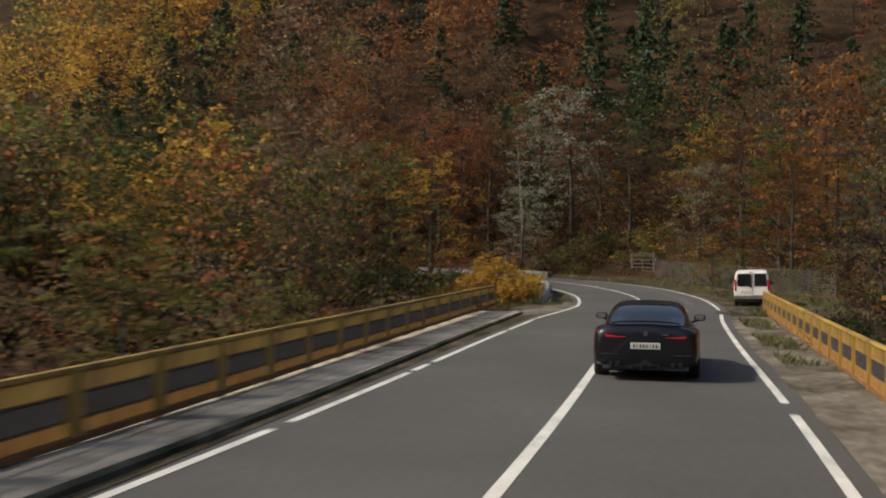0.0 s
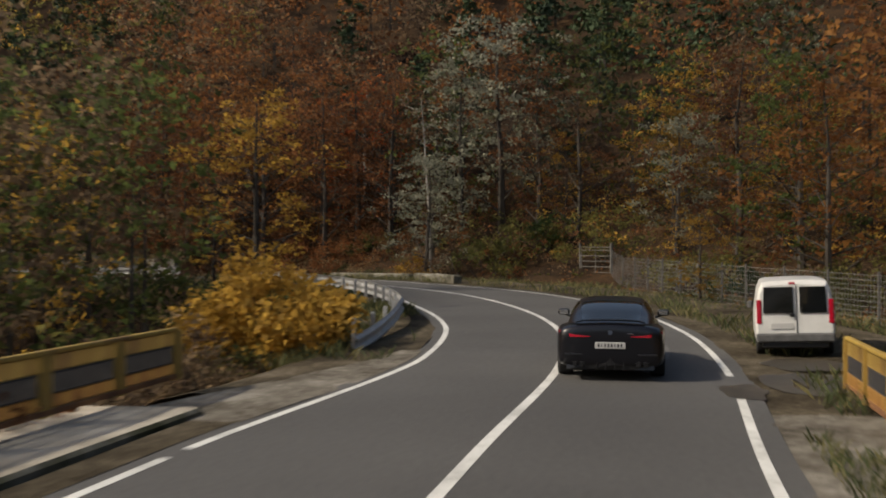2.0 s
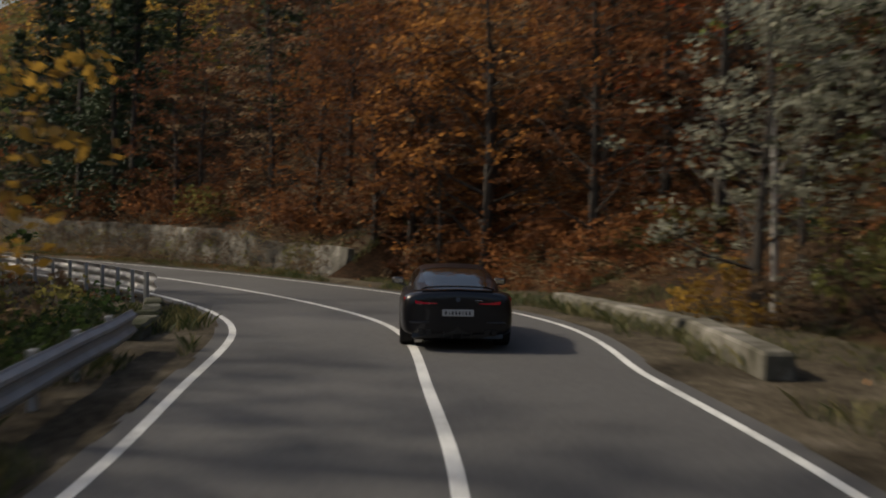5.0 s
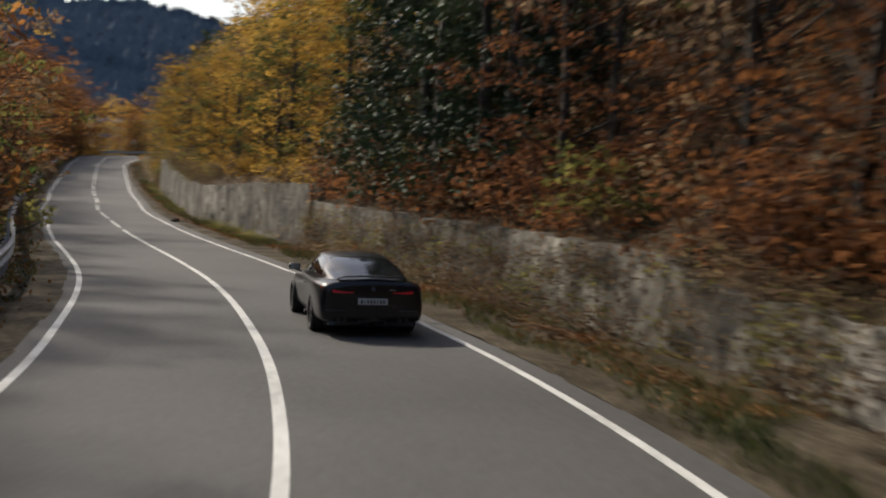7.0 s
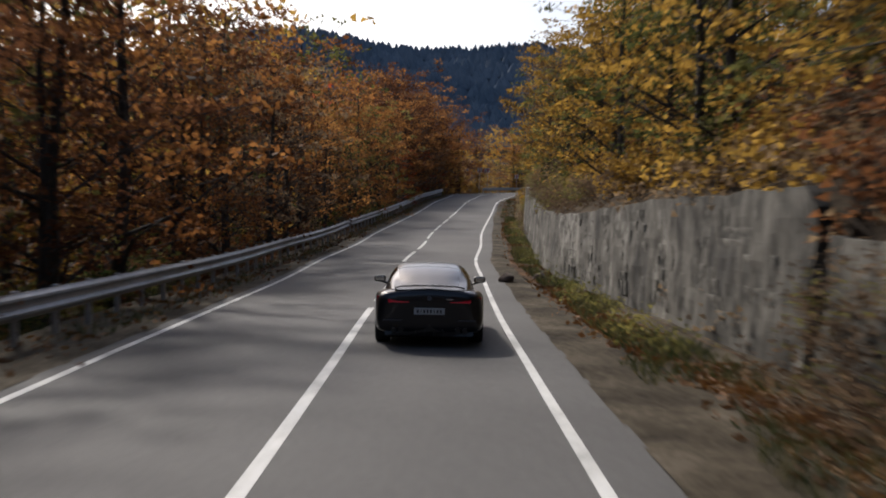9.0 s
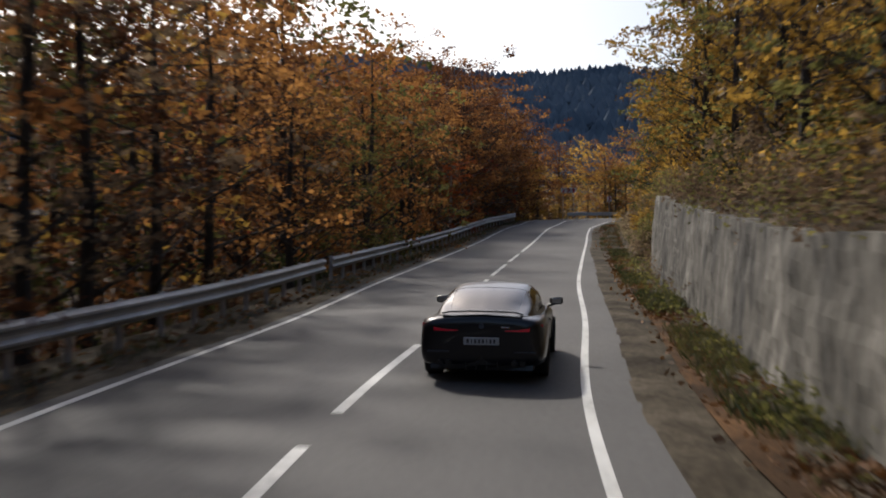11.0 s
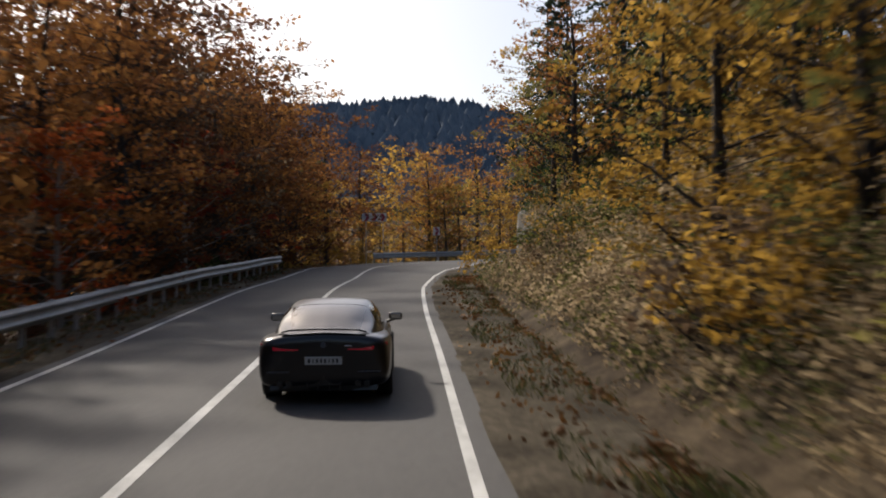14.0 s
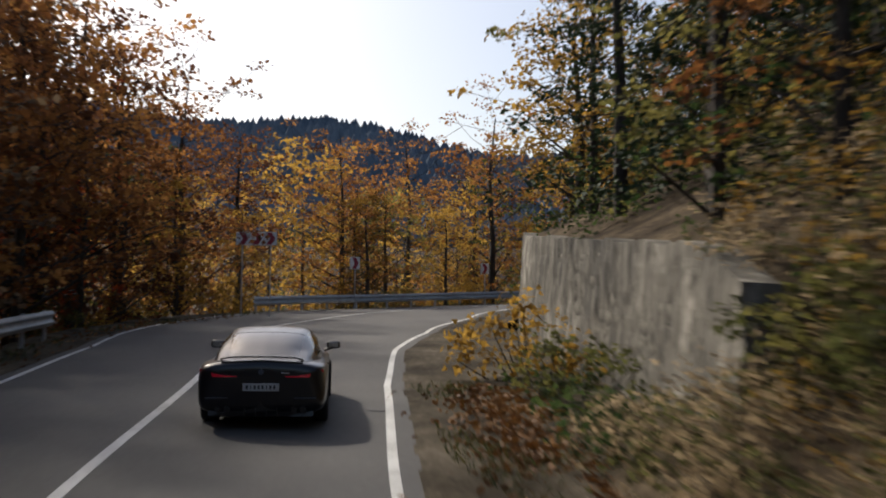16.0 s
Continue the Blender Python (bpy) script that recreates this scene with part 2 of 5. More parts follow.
CENTRE_B = [(148, -49.33, 111.67, 0.39), (158, -58.82, 114.36, 0.49), (170, -70.26, 117.74, 0.69), (182, -81.79, 121.11, 1.02), (194, -93.15, 125.02, 1.50), (206, -104.59, 128.75, 2.10),
            (218, -116.02, 132.76, 2.74), (230, -127.21, 136.80, 3.42), (242, -138.47, 140.91, 4.17), (254, -149.83, 145.03, 4.99), (264, -159.51, 148.66, 5.70), (274, -169.20, 152.69, 6.37),
            (282, -177.48, 155.95, 6.92), (290, -185.36, 159.49, 7.41), (298, -191.80, 164.15, 7.83), (306, -197.40, 169.25, 8.24), (314, -201.35, 175.85, 8.64), (330, -203.80, 190.89, 9.43),
            (360, -195.99, 218.90, 11.03)]
_cp = np.array(CENTRE_A + CENTRE_B, dtype=float)


def spline(q, k):
    """Smooth value of column k of the plan at station q."""
    t = _cp[:, 0]
    i = np.clip(np.searchsorted(t, q) - 1, 1, len(t) - 3)
    m = (_cp[2:, k] - _cp[:-2, k]) / (t[2:] - t[:-2])
    m = np.concatenate([[m[0]], m, [m[-1]]])
    h = t[i + 1] - t[i]
    w = (q - t[i]) / h
    return ((2 * w**3 - 3 * w**2 + 1) * _cp[i, k] + (w**3 - 2 * w**2 + w) * h * m[i] + (3 * w**2 - 2 * w**3) * _cp[i + 1, k] + (w**3 - w**2) * h * m[i + 1])


ST = np.arange(-98, 356, 1.0)
RX, RY, RZ = (spline(ST, k) for k in (1, 2, 3))
TX, TY = np.gradient(RX), np.gradient(RY)
_n = np.hypot(TX, TY)
TX, TY = TX / _n, TY / _n


def at(q, u, dz=0.0):
    """The place at station q, u metres to the right of the centre line, dz over the road."""
    x, y, z, tx, ty = (float(np.interp(q, ST, a)) for a in (RX, RY, RZ, TX, TY))
    return Vector((x + ty * u, y - tx * u, z + dz))


def heading(q):
    """Degrees by which the road's direction at q is turned left from +y."""
    return math.degrees(math.atan2(-float(np.interp(q, ST, TX)), float(np.interp(q, ST, TY))))


def wl(q):
    return np.interp(q, [0, 20, 40, 46, 50, 58, 66, 74, 84, 90, 96, 104, 112, 120, 135, 150, 165, 185, 200, 220, 240, 252, 264, 274, 282, 289, 300, 320], [3.44, 3.41, 3.40, 3.13, 2.96, 3.08, 3.39, 3.25, 3.25, 3.26, 3.23, 3.23, 3.34, 3.43, 3.43, 3.71, 3.70, 3.73, 3.75, 3.70, 3.67, 3.70, 3.73, 3.75, 3.80, 4.3, 5.6, 5.4])


def wr(q):
    return np.interp(q, [0, 20, 40, 46, 50, 58, 66, 74, 84, 90, 96, 104, 112, 120, 135, 150, 165, 185, 200, 220, 240, 252, 264, 274, 282, 289, 300, 320], [3.37, 3.30, 3.26, 3.26, 3.26, 3.32, 3.58, 3.48, 3.31, 3.81, 4.14, 4.03, 3.82, 3.55, 3.01, 3.09, 3.15, 3.25, 3.34, 3.49, 3.57, 3.58, 3.67, 3.97, 4.75, 6.08, 6.42, 5.03])


def wall_u(q):
    return np.interp(q, [100, 112, 150, 158, 172, 200, 212, 222, 232, 262, 268, 278, 291, 300], [8.0, 7.0, 7.1, 6.9, 5.9, 6.2, 6.35, 6.9, 6.8, 7.4, 8.3, 8.9, 9.4, 11.0])


def wall_h(q):
    return np.interp(q, [60, 100, 109, 117, 118, 132, 148, 149, 160, 172, 186, 200, 212, 222, 225, 262, 265, 268, 291, 296], [0, 0.2, 1.2, 1.3, 1.7, 1.9, 2.1, 2.9, 2.8, 2.3, 2.4, 2.8, 3.2, 2.5, 1.2, 1.3, 2.3, 2.9, 3.6, 1.0])


def ribbon(name, q0, q1, ua, ub, dz, material, step=1.0, cols=1, kind="structure", label="", wob=0.0, dzs=None):
    """A strip along the road between the offsets ua(q) and ub(q)."""
    qs = np.linspace(q0, q1, max(2, int((q1 - q0) / step) + 1))
    V, Fc = [], []
    for i, q in enumerate(qs):
        a, b = (f(q) if callable(f) else f for f in (ua, ub))
        for j in range(cols + 1):
            u = a + (b - a) * j / cols
            e = wob * noise.noise(Vector((q * 0.35, u * 0.8, 7.3))) if 0 < j or wob < 0 else 0
            z = (dz if dzs is None else dzs[j]) + abs(wob) * 0.5 * noise.noise(Vector((q * 0.6, u * 1.3, 1.7)))
            V.append(at(q, u + (e if j == cols else 0), z))
    for i in range(len(qs) - 1):
        for j in range(cols):
            k = i * (cols + 1) + j
            Fc.append((k, k + 1, k + cols + 2, k + cols + 1))
    ob = new(name, mesh_of(name, V, Fc, material))
    return tagged(ob, label, kind=kind)


# ---- ground ----
def near_road(X, Y):
    """For arrays of places: the nearest station and the signed offset from the centre line."""
    q, u = np.empty_like(X), np.empty_like(X)
    for i in range(0, len(X), 2000):
        dx, dy = X[i:i + 2000, None] - RX, Y[i:i + 2000, None] - RY
        k = np.argmin(dx * dx + dy * dy, axis=1)
        r = np.arange(len(k))
        q[i:i + 2000] = ST[k]
        u[i:i + 2000] = np.sign(dx[r, k] * TY[k] - dy[r, k] * TX[k]) * np.hypot(dx[r, k], dy[r, k])
    return q, u


def sstep(x):
    x = np.clip(x, 0, 1)
    return x * x * (3 - 2 * x)


def has_wall(q):
    return ((q > 110) & (q < 222.4)) | ((q > 265.2) & (q < 291.5))


def land(X, Y, sheet=False):
    """Height of the ground."""
    q, u = near_road(X, Y)
    z = np.interp(q, ST, RZ) - 0.16
    bridge = 1 - sstep((q - 40) / 14)
    rise = np.interp(q, [-98, 40, 60, 90, 110, 240, 262, 300, 356], [0.10, 0.12, 0.28, 0.42, 0.62, 0.62, 0.5, 0.5, 0.45])
    foot = np.interp(q, [-98, 40, 60, 95], [30, 30, 16, 9]) + 0 * q
    walled = has_wall(q)
    foot = np.where(q > 109.8, np.where(walled, wall_u(q) + 0.4, wr(q) + 2.2), foot)
    r = np.maximum(0, u - foot)
    right = np.where(walled & (u > wall_u(q) + 0.25), wall_h(q), 0) + rise * np.minimum(r, 130) + 0.1 * np.clip(r - 130, 0, 300)
    if sheet:
        right = np.where((u < wall_u(q) + 4.8) & (q > 98), np.where(q > 109, -0.3, np.minimum(right - 0.3, 0)), right)
    right -= bridge * 1.6 * sstep((u - 6.5) / 5)
    v = np.maximum(0, -u - wl(q) - 2.6)
    left = -0.42 * np.minimum(v, 9) - bridge * 2.2 * sstep((v - 0.5) / 6) + 0.16 * np.clip(v - 24, 0, 110)
    z = z + np.where(u > 0, right, left)
    far = np.hypot(X + 80, Y - 90)
    bear = np.arctan2(Y - 115, X + 40)
    hill = 124 * sstep((far - 330) / 520) * np.clip(0.55 + 0.45 * np.cos(bear - 2.75), 0.35, 1) * (0.86 + 0.1 * np.sin(bear * 9) + 0.06 * np.sin(bear * 23 + 1))
    return z + hill - 20 * sstep((far - 1100) / 1200) + 0.0 * X


def build_ground():
    def axis(lo, hi, step, far):
        a = np.arange(lo, hi + 0.1, step)
        g = step * np.cumsum(1.16 ** np.arange(1, 60))
        g = g[g < far]
        return np.concatenate([(lo - g)[::-1], a, hi + g])
    xs, ys = axis(-300, 110, 3.0, 3200), axis(-110, 290, 3.0, 3200)
    X, Y = (a.ravel() for a in np.meshgrid(xs, ys))
    Z = land(X, Y, sheet=True)
    n = len(xs)
    Fc = [(j * n + i, j * n + i + 1, (j + 1) * n + i + 1, (j + 1) * n + i) for j in range(len(ys) - 1) for i in range(n - 1)]
    # faces beyond 330 m take the colour with the haze in it
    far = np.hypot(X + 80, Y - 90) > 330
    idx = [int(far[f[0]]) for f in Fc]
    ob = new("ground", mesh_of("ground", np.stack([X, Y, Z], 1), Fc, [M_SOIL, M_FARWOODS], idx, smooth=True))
    tagged(ob, "brown leaf-strewn forest ground rising into wooded hills", kind="structure")


build_ground()
ribbon("road", -97, 350, lambda q: -wl(q) - 0.35, lambda q: wr(q) + float(np.interp(q, [84, 96, 120, 135, 150, 215, 232, 300], [0.35, 0.5, 0.5, 0.65, 0.75, 0.7, 0.35, 0.35])), 0.0, M_ASPHALT, cols=6, label="grey worn asphalt two-lane mountain road")
for q0, q1 in ((-97, 13.0), (13.7, 20.2), (20.6, 21.9), (22.4, 32.6), (33.2, 39.0)):
    ribbon("road_marking", q0, q1, lambda q: -wl(q) - 0.07, lambda q: -wl(q) + 0.07, 0.006, M_PAINT, label="worn white left edge line on the bridge")
ribbon("road_marking", 39.6, 350, lambda q: -wl(q) - 0.07, lambda q: -wl(q) + 0.07, 0.006, M_PAINT, label="white left edge line")
ribbon("road_marking", -97, 16.5, lambda q: wr(q) - 0.07, lambda q: wr(q) + 0.07, 0.006, M_PAINT, label="white right edge line")
ribbon("road_marking", 17.8, 45.5, lambda q: wr(q) - 0.07, lambda q: wr(q) + 0.07, 0.006, M_PAINT, label="white right edge line")
ribbon("road_marking", 48.5, 350, lambda q: wr(q) - 0.07, lambda q: wr(q) + 0.07, 0.006, M_PAINT, label="white right edge line")
ribbon("road_marking", -97, 159.5, -0.08, 0.08, 0.006, M_PAINT, label="solid white centre line")
for k in range(1, 8):
    ribbon("centre_dash", 152.0 + 9.6 * k, 159.5 + 9.6 * k, -0.08, 0.08, 0.006, M_PAINT, label="white centre line dash")
ribbon("road_marking", 228.8, 350, -0.08, 0.08, 0.006, M_PAINT, label="solid white centre line")
def bank(q0, q1, material=None):
    """The slope above the wall or verge, from its lower edge up into the woods."""
    qs = np.linspace(q0, q1, int(q1 - q0) + 1)
    cols = 9
    X, Y, F1 = [], [], []
    for q in qs:
        u0 = float(wall_u(q)) + 0.3 if has_wall(q) else float(wr(q)) + 1.9
        for j in range(cols):
            p = at(q, u0 + (float(wall_u(q)) + 10.0 - u0) * (j / (cols - 1)) ** 1.4)
            X.append(p.x)
            Y.append(p.y)
    X, Y = np.array(X), np.array(Y)
    Z = land(X, Y) + 0.04
    for i in range(len(X)):
        Z[i] += 0.16 * noise.noise(Vector((X[i] * 0.7, Y[i] * 0.7, 2))) * min(1, (i % cols) / 2)
    for i in range(len(qs) - 1):
        for j in range(cols - 1):
            k = i * cols + j
            F1.append((k, k + 1, k + cols + 1, k + cols))
    tagged(new("bank", mesh_of("bank", np.stack([X, Y, Z], 1), F1, material or M_BANK, smooth=True)), "brown leaf-covered forest bank above the road", kind="structure")


# the first stretch gets the litter with tree shade in its colour
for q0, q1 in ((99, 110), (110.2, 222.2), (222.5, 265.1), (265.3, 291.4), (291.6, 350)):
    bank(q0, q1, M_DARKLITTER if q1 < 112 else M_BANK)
ribbon("verge", 44, 350, lambda q: wr(q) + float(np.interp(q, [84, 96, 120, 135, 150, 215, 232, 300], [0.3, 0.45, 0.45, 0.6, 0.7, 0.65, 0.3, 0.3])), lambda q: float(wall_u(q)) + 0.1 if has_wall(q) else wr(q) + 2.4 if q > 100 else wr(q) + 5.0, 0, M_GRAVEL, cols=6, wob=0.12, dzs=[0.0, 0.0, -0.02, 0.02, 0.05, 0.06, 0.0], label="gravel verge strewn with brown leaves")
ribbon("verge", 44, 350, lambda q: -wl(q) - 3.6, lambda q: -wl(q) - 0.3, 0, M_GRAVEL, cols=5, wob=0.1, dzs=[-0.5, -0.15, 0.0, 0.0, 0.0, 0.0], label="gravel and grass verge along the guardrail")

# ---- walls, railings, guardrails ----
def block_wall(name, q0, q1, thick, label, kind="structure", step=1.0, cap=0.0):
    """A retaining wall along the road's right side, with thickness, an uneven top and a rough face."""
    qs = np.linspace(q0, q1, int((q1 - q0) / 0.22) + 1)
    rows = 14
    V, Fc = [], []
    for i, q in enumerate(qs):
        h, u0 = float(wall_h(q)), float(wall_u(q))
        h += 0.10 * noise.noise(Vector((q * 0.7, 3.1, 0))) + 0.05 * noise.noise(Vector((q * 2.7, 9.1, 0)))
        for j in range(rows):
            f = j / (rows - 1)
            e = 0.07 * noise.noise(Vector((q * 0.8, f * 3.0, 5.0))) + 0.05 * noise.noise(Vector((q * 2.3, f * h * 3.0, 2.0))) + 0.014 * noise.cell(Vector((q * 1.7 + (int(f * h / 0.3) % 2) * 0.5, int(f * h / 0.3) * 1.0, 7.0)))
            V.append(at(q, u0 + 0.18 * f + e, -0.3 + (h + 0.3) * f))
        V.append(at(q, u0 + thick, h - 0.02))
        V.append(at(q, u0 + thick, -0.3))
    n = rows + 2
    for i in range(len(qs) - 1):
        for j in range(n - 1):
            k = i * n + j
            Fc.append((k, k + n, k + n + 1, k + 1))
    Fc += [tuple(range(n)), tuple((len(qs) - 1) * n + j for j in reversed(range(n)))]
    return tagged(new(name, mesh_of(name, V, Fc, M_WALL)), label, kind=kind)


WALLS = [block_wall("wall_lower", 110.2, 117.74, 0.5, "low grey masonry retaining wall below the slope"),
         block_wall("wall_middle", 117.8, 148.0, 0.6, "grey weathered retaining wall with brown stains"),
         block_wall("wall_tall", 148.6, 222.0, 0.7, "tall grey stone retaining wall with dark streaks"),
         block_wall("wall_bend", 265.4, 291.0, 0.7, "tall grey stone retaining wall before the bend")]


def stone_facing(wall, q0, q1, seed, bottom=0.25):
    """Rough stones set in courses on the wall's face, each an object of its own."""
    rr = np.random.default_rng(seed)
    shapes = []
    for k in range(6):
        bm = bmesh.new()
        box(bm, -0.5, 0.5, -0.5, 0.5, -0.5, 0.5, 0.045)
        for v in bm.verts:
            v.co += Vector((rr.normal() * 0.03, rr.normal() * 0.035, rr.normal() * 0.05))
        me = bpy.data.meshes.new("stone")
        bm.to_mesh(me)
        bm.free()
        me.materials.append(M_STONE)
        shapes.append(me)
    z = bottom
    while True:
        ch = 0.22 + 0.2 * rr.random()
        q = q0 + rr.random() * 0.4
        any_left = False
        while q < q1:
            w = 0.28 + 0.62 * rr.random() ** 1.5
            h, u0 = float(wall_h(q + w / 2)), float(wall_u(q + w / 2))
            if z + ch < h - 0.12:
                any_left = True
                if rr.random() > 0.06 and noise.noise(Vector((q * 0.35, z * 0.9, 5))) > -0.5:
                    f = (z + ch / 2) / max(0.5, h)
                    st = new("stone", shapes[int(rr.integers(6))])
                    st.parent = wall
                    p = at(q + w / 2, u0 + 0.18 * f + 0.146 - 0.028 * rr.random(), z + ch / 2)
                    st.matrix_basis = pose(p.x, p.y, p.z, 0, 1.6 * rr.normal(), heading(q) + 90) @ Matrix.Diagonal((w * 1.05, 0.20, ch * (0.9 + 0.16 * rr.random()), 1))
            q += w
        z += ch
        if not any_left:
            return


def bridge_railing(side, q0, q1, u, panels, label, z0):
    """Steel parapet: flat posts, top and bottom rail, panels with a dark slot, one object per part."""
    root = new("bridge_railing")
    tagged(root, label, "railing")
    a, b = at(q0, u[0], z0), at(q1, u[1], z0)
    d = b - a
    length = d.length
    root.matrix_world = Matrix.Translation(a) @ Vector((d.x, d.y, 0)).to_track_quat("X", "Z").to_matrix().to_4x4()
    bay = length / panels
    bm = bmesh.new()
    box(bm, 0, length, -0.05, 0.05, 0.82, 0.88, 0.012)
    part("top_rail", bm, M_YELLOW, root, "yellow-painted top rail")
    bm = bmesh.new()
    box(bm, 0, length, -0.04, 0.04, 0.02, 0.10, 0.01)
    part("bottom_rail", bm, M_RUST, root, "rusty bottom rail")
    half = 0.15 if side < 0 else 0.035
    marg = 0.05 if side < 0 else 0.02

    def sheet(x0, x1, y0, y1, z0, z1):
        bm = bmesh.new()
        box(bm, x0, x1, y0, y1, z0, z1, 0.003)
        return bm

    def grille(x0, x1, y0, y1, z0, z1):
        """Perforated sheet: narrow upright strips between two thin flats."""
        bm = bmesh.new()
        box(bm, x0, x1, y0, y1, z0, z0 + 0.02)
        box(bm, x0, x1, y0, y1, z1 - 0.02, z1)
        n = int((x1 - x0) / 0.042)
        for k in range(n):
            x = x0 + (x1 - x0) * (k + 0.5) / n
            box(bm, x - 0.013, x + 0.013, y0 + 0.002, y1 - 0.002, z0 + 0.02, z1 - 0.02)
        return bm
    w0, w1, s0, s1 = half, bay - half, 0.29, 0.58
    kinds = [("post", sheet(-half, half, -0.035, 0.06, 0.0, 0.83), M_YELLOW, ""), ("upper_panel", grille(w0, w1, -0.008, 0.008, s1, 0.82), M_OCHRE, ""), ("lower_panel", grille(w0, w1, -0.008, 0.008, 0.10, s0), M_RUSTPANEL, "rust-stained lower panel"),
             ("end_panel", sheet(w0, w0 + marg, -0.007, 0.007, s0, s1), M_OCHRE, ""), ("end_panel", sheet(w1 - marg, w1, -0.007, 0.007, s0, s1), M_OCHRE, ""), ("slot", grille(w0 + marg, w1 - marg, -0.02, 0.002, s0, s1), M_DARKPANEL, "blackened perforated band")]
    for name, bm, material, text in kinds:
        first = part(name, bm, material, root, text)
        for i in range(1, panels + (1 if name == "post" else 0)):
            p = new(name, first.data)
            p.parent = root
            p.location = (bay * i, 0, 0)
    return root


bridge_railing(-1, 4.4, 44.5, (-4.6, -6.0), 19, "yellow rusty steel bridge railing with black slots on the pavement edge", 0.06)
bridge_railing(-1, -4.0, 4.2, (-4.6, -4.6), 4, "yellow rusty steel bridge railing with black slots on the pavement edge", 0.06)
bridge_railing(1, 2.0, 46.5, (4.9, 5.0), 25, "yellow rusty steel bridge railing beside the weedy verge", -0.04)


def pavement(q0, q1):
    qs = np.linspace(q0, q1, int(q1 - q0) + 1)
    V, Fc, idx = [], [], []
    prof = [(-3.85, -0.3), (-3.88, 0.06), (-3.95, 0.10), (-4.3, 0.10), (-5.85, 0.07), (-5.9, -0.9)]
    for q in qs:
        for u, z in prof:
            u += float(np.interp(q, [0, 44], [0.25, -0.5]))
            e = 0.03 * noise.noise(Vector((q * 1.3, u, 4)))
            V.append(at(q, u + e, z + e * 0.6))
    n = len(prof)
    for i in range(len(qs) - 1):
        for j in range(n - 1):
            k = i * n + j
            Fc.append((k, k + 1, k + n + 1, k + n))
            idx.append(1 if j < 2 else 0)
    Fc += [tuple(reversed(range(n))), tuple((len(qs) - 1) * n + j for j in range(n))]
    tagged(new("pavement", mesh_of("pavement", V, Fc, [M_PAVE, M_DARKCONC], idx + [0, 0])), "raised worn concrete bridge pavement with a crumbling kerb", kind="structure")


pavement(-97, 42)
ribbon("kerb_dirt", -97, 42, lambda q: -3.84 + float(np.interp(q, [0, 44], [0.25, -0.5])), lambda q: max(-3.68 + float(np.interp(q, [0, 44], [0.25, -0.5])), -float(wl(q)) - 0.28), 0.008, M_GRAVEL, cols=2, wob=0.012, step=0.5, label="dark dirt gathered along the kerb")
ribbon("verge", -97, 44, lambda q: wr(q) + 0.3, 6.2, 0, M_DIRT, cols=3, wob=0.1, dzs=[0.0, 0.02, 0.05, -0.1], label="gravelly weedy strip beside the bridge road")
# pale worn apron where the pavement ends
ribbon("apron", 41.5, 52, lambda q: -wl(q) - 2.4 + 0.16 * (q - 41.5), lambda q: -wl(q) - 0.2, 0.012, M_DIRT, cols=3, wob=0.04, label="pale broken concrete apron at the end of the bridge")


WPROF = [(0.0, 0.0), (0.012, 0.02), (0.075, 0.055), (0.08, 0.085), (0.012, 0.125), (0.0, 0.155), (0.012, 0.185), (0.08, 0.225), (0.075, 0.255), (0.012, 0.29), (0.0, 0.31)]


def guardrail(q0, q1, uf, top, label, flip=1.0, post_every=2.0, dzf=None):
    """A corrugated steel beam on posts, following the road."""
    root = new("guardrail")
    tagged(root, label, "guardrail", "guardrails beside the road")
    o = at(q0, uf(q0), 0)
    root.location = o
    qs = np.linspace(q0, q1, max(2, int((q1 - q0) / 1.0) + 1))
    V, Fc = [], []
    prof = [(a, b) for a, b in WPROF] + [(a - 0.006, b) for a, b in reversed(WPROF)]
    n = len(prof)
    for q in qs:
        sag = dzf(q) if dzf else 0.0
        for a, b in prof:
            V.append(at(q, uf(q) + a * flip + 0.06 * flip, top + (b - 0.31) * 1.5 + sag) - o)
    for i in range(len(qs) - 1):
        for j in range(n):
            k, l = i * n + j, i * n + (j + 1) % n
            Fc.append((k, l, l + n, k + n))
    Fc += [tuple(range(n)), tuple((len(qs) - 1) * n + j for j in reversed(range(n)))]
    beam = new("beam", mesh_of("beam", V, Fc, M_GALV, smooth=False))
    beam.parent = root
    bm = bmesh.new()
    box(bm, -0.05, 0.05, -0.06, 0.06, -0.9, top + 0.02, 0.01)
    pm = part("post", bm, M_GALV, root)
    pm.location = at(q0 + 0.4, uf(q0 + 0.4) - 0.06 * flip, 0) - o
    q = q0 + 0.4 + post_every
    while q < q1:
        p = new("post", pm.data)
        p.parent = root
        p.location = at(q, uf(q) - 0.06 * flip, 0) - o
        p.rotation_euler = (0, 0, radians(heading(q)))
        q += post_every
    return root


guardrail(52.0, 86.0, lambda q: float(np.interp(q, [52, 54, 61, 84, 86], [-4.85, -4.72, -4.4, -4.7, -4.8])), 0.68, "dented grey steel guardrail along the inside of the bend", dzf=lambda q: -0.36 * max(0, (59 - q) / 7))
guardrail(96.5, 204.0, lambda q: float(np.interp(q, [96, 100, 110, 125, 150, 204], [-4.5, -4.7, -5.0, -5.2, -5.5, -5.5])), 0.92, "grey steel guardrail on posts before the wooded slope")
guardrail(205.2, 284.0, lambda q: -5.5, 0.92, "long grey steel guardrail climbing with the road")
guardrail(304.0, 345.0, lambda q: -5.6, 0.85, "grey steel guardrail round the outside of the bend")


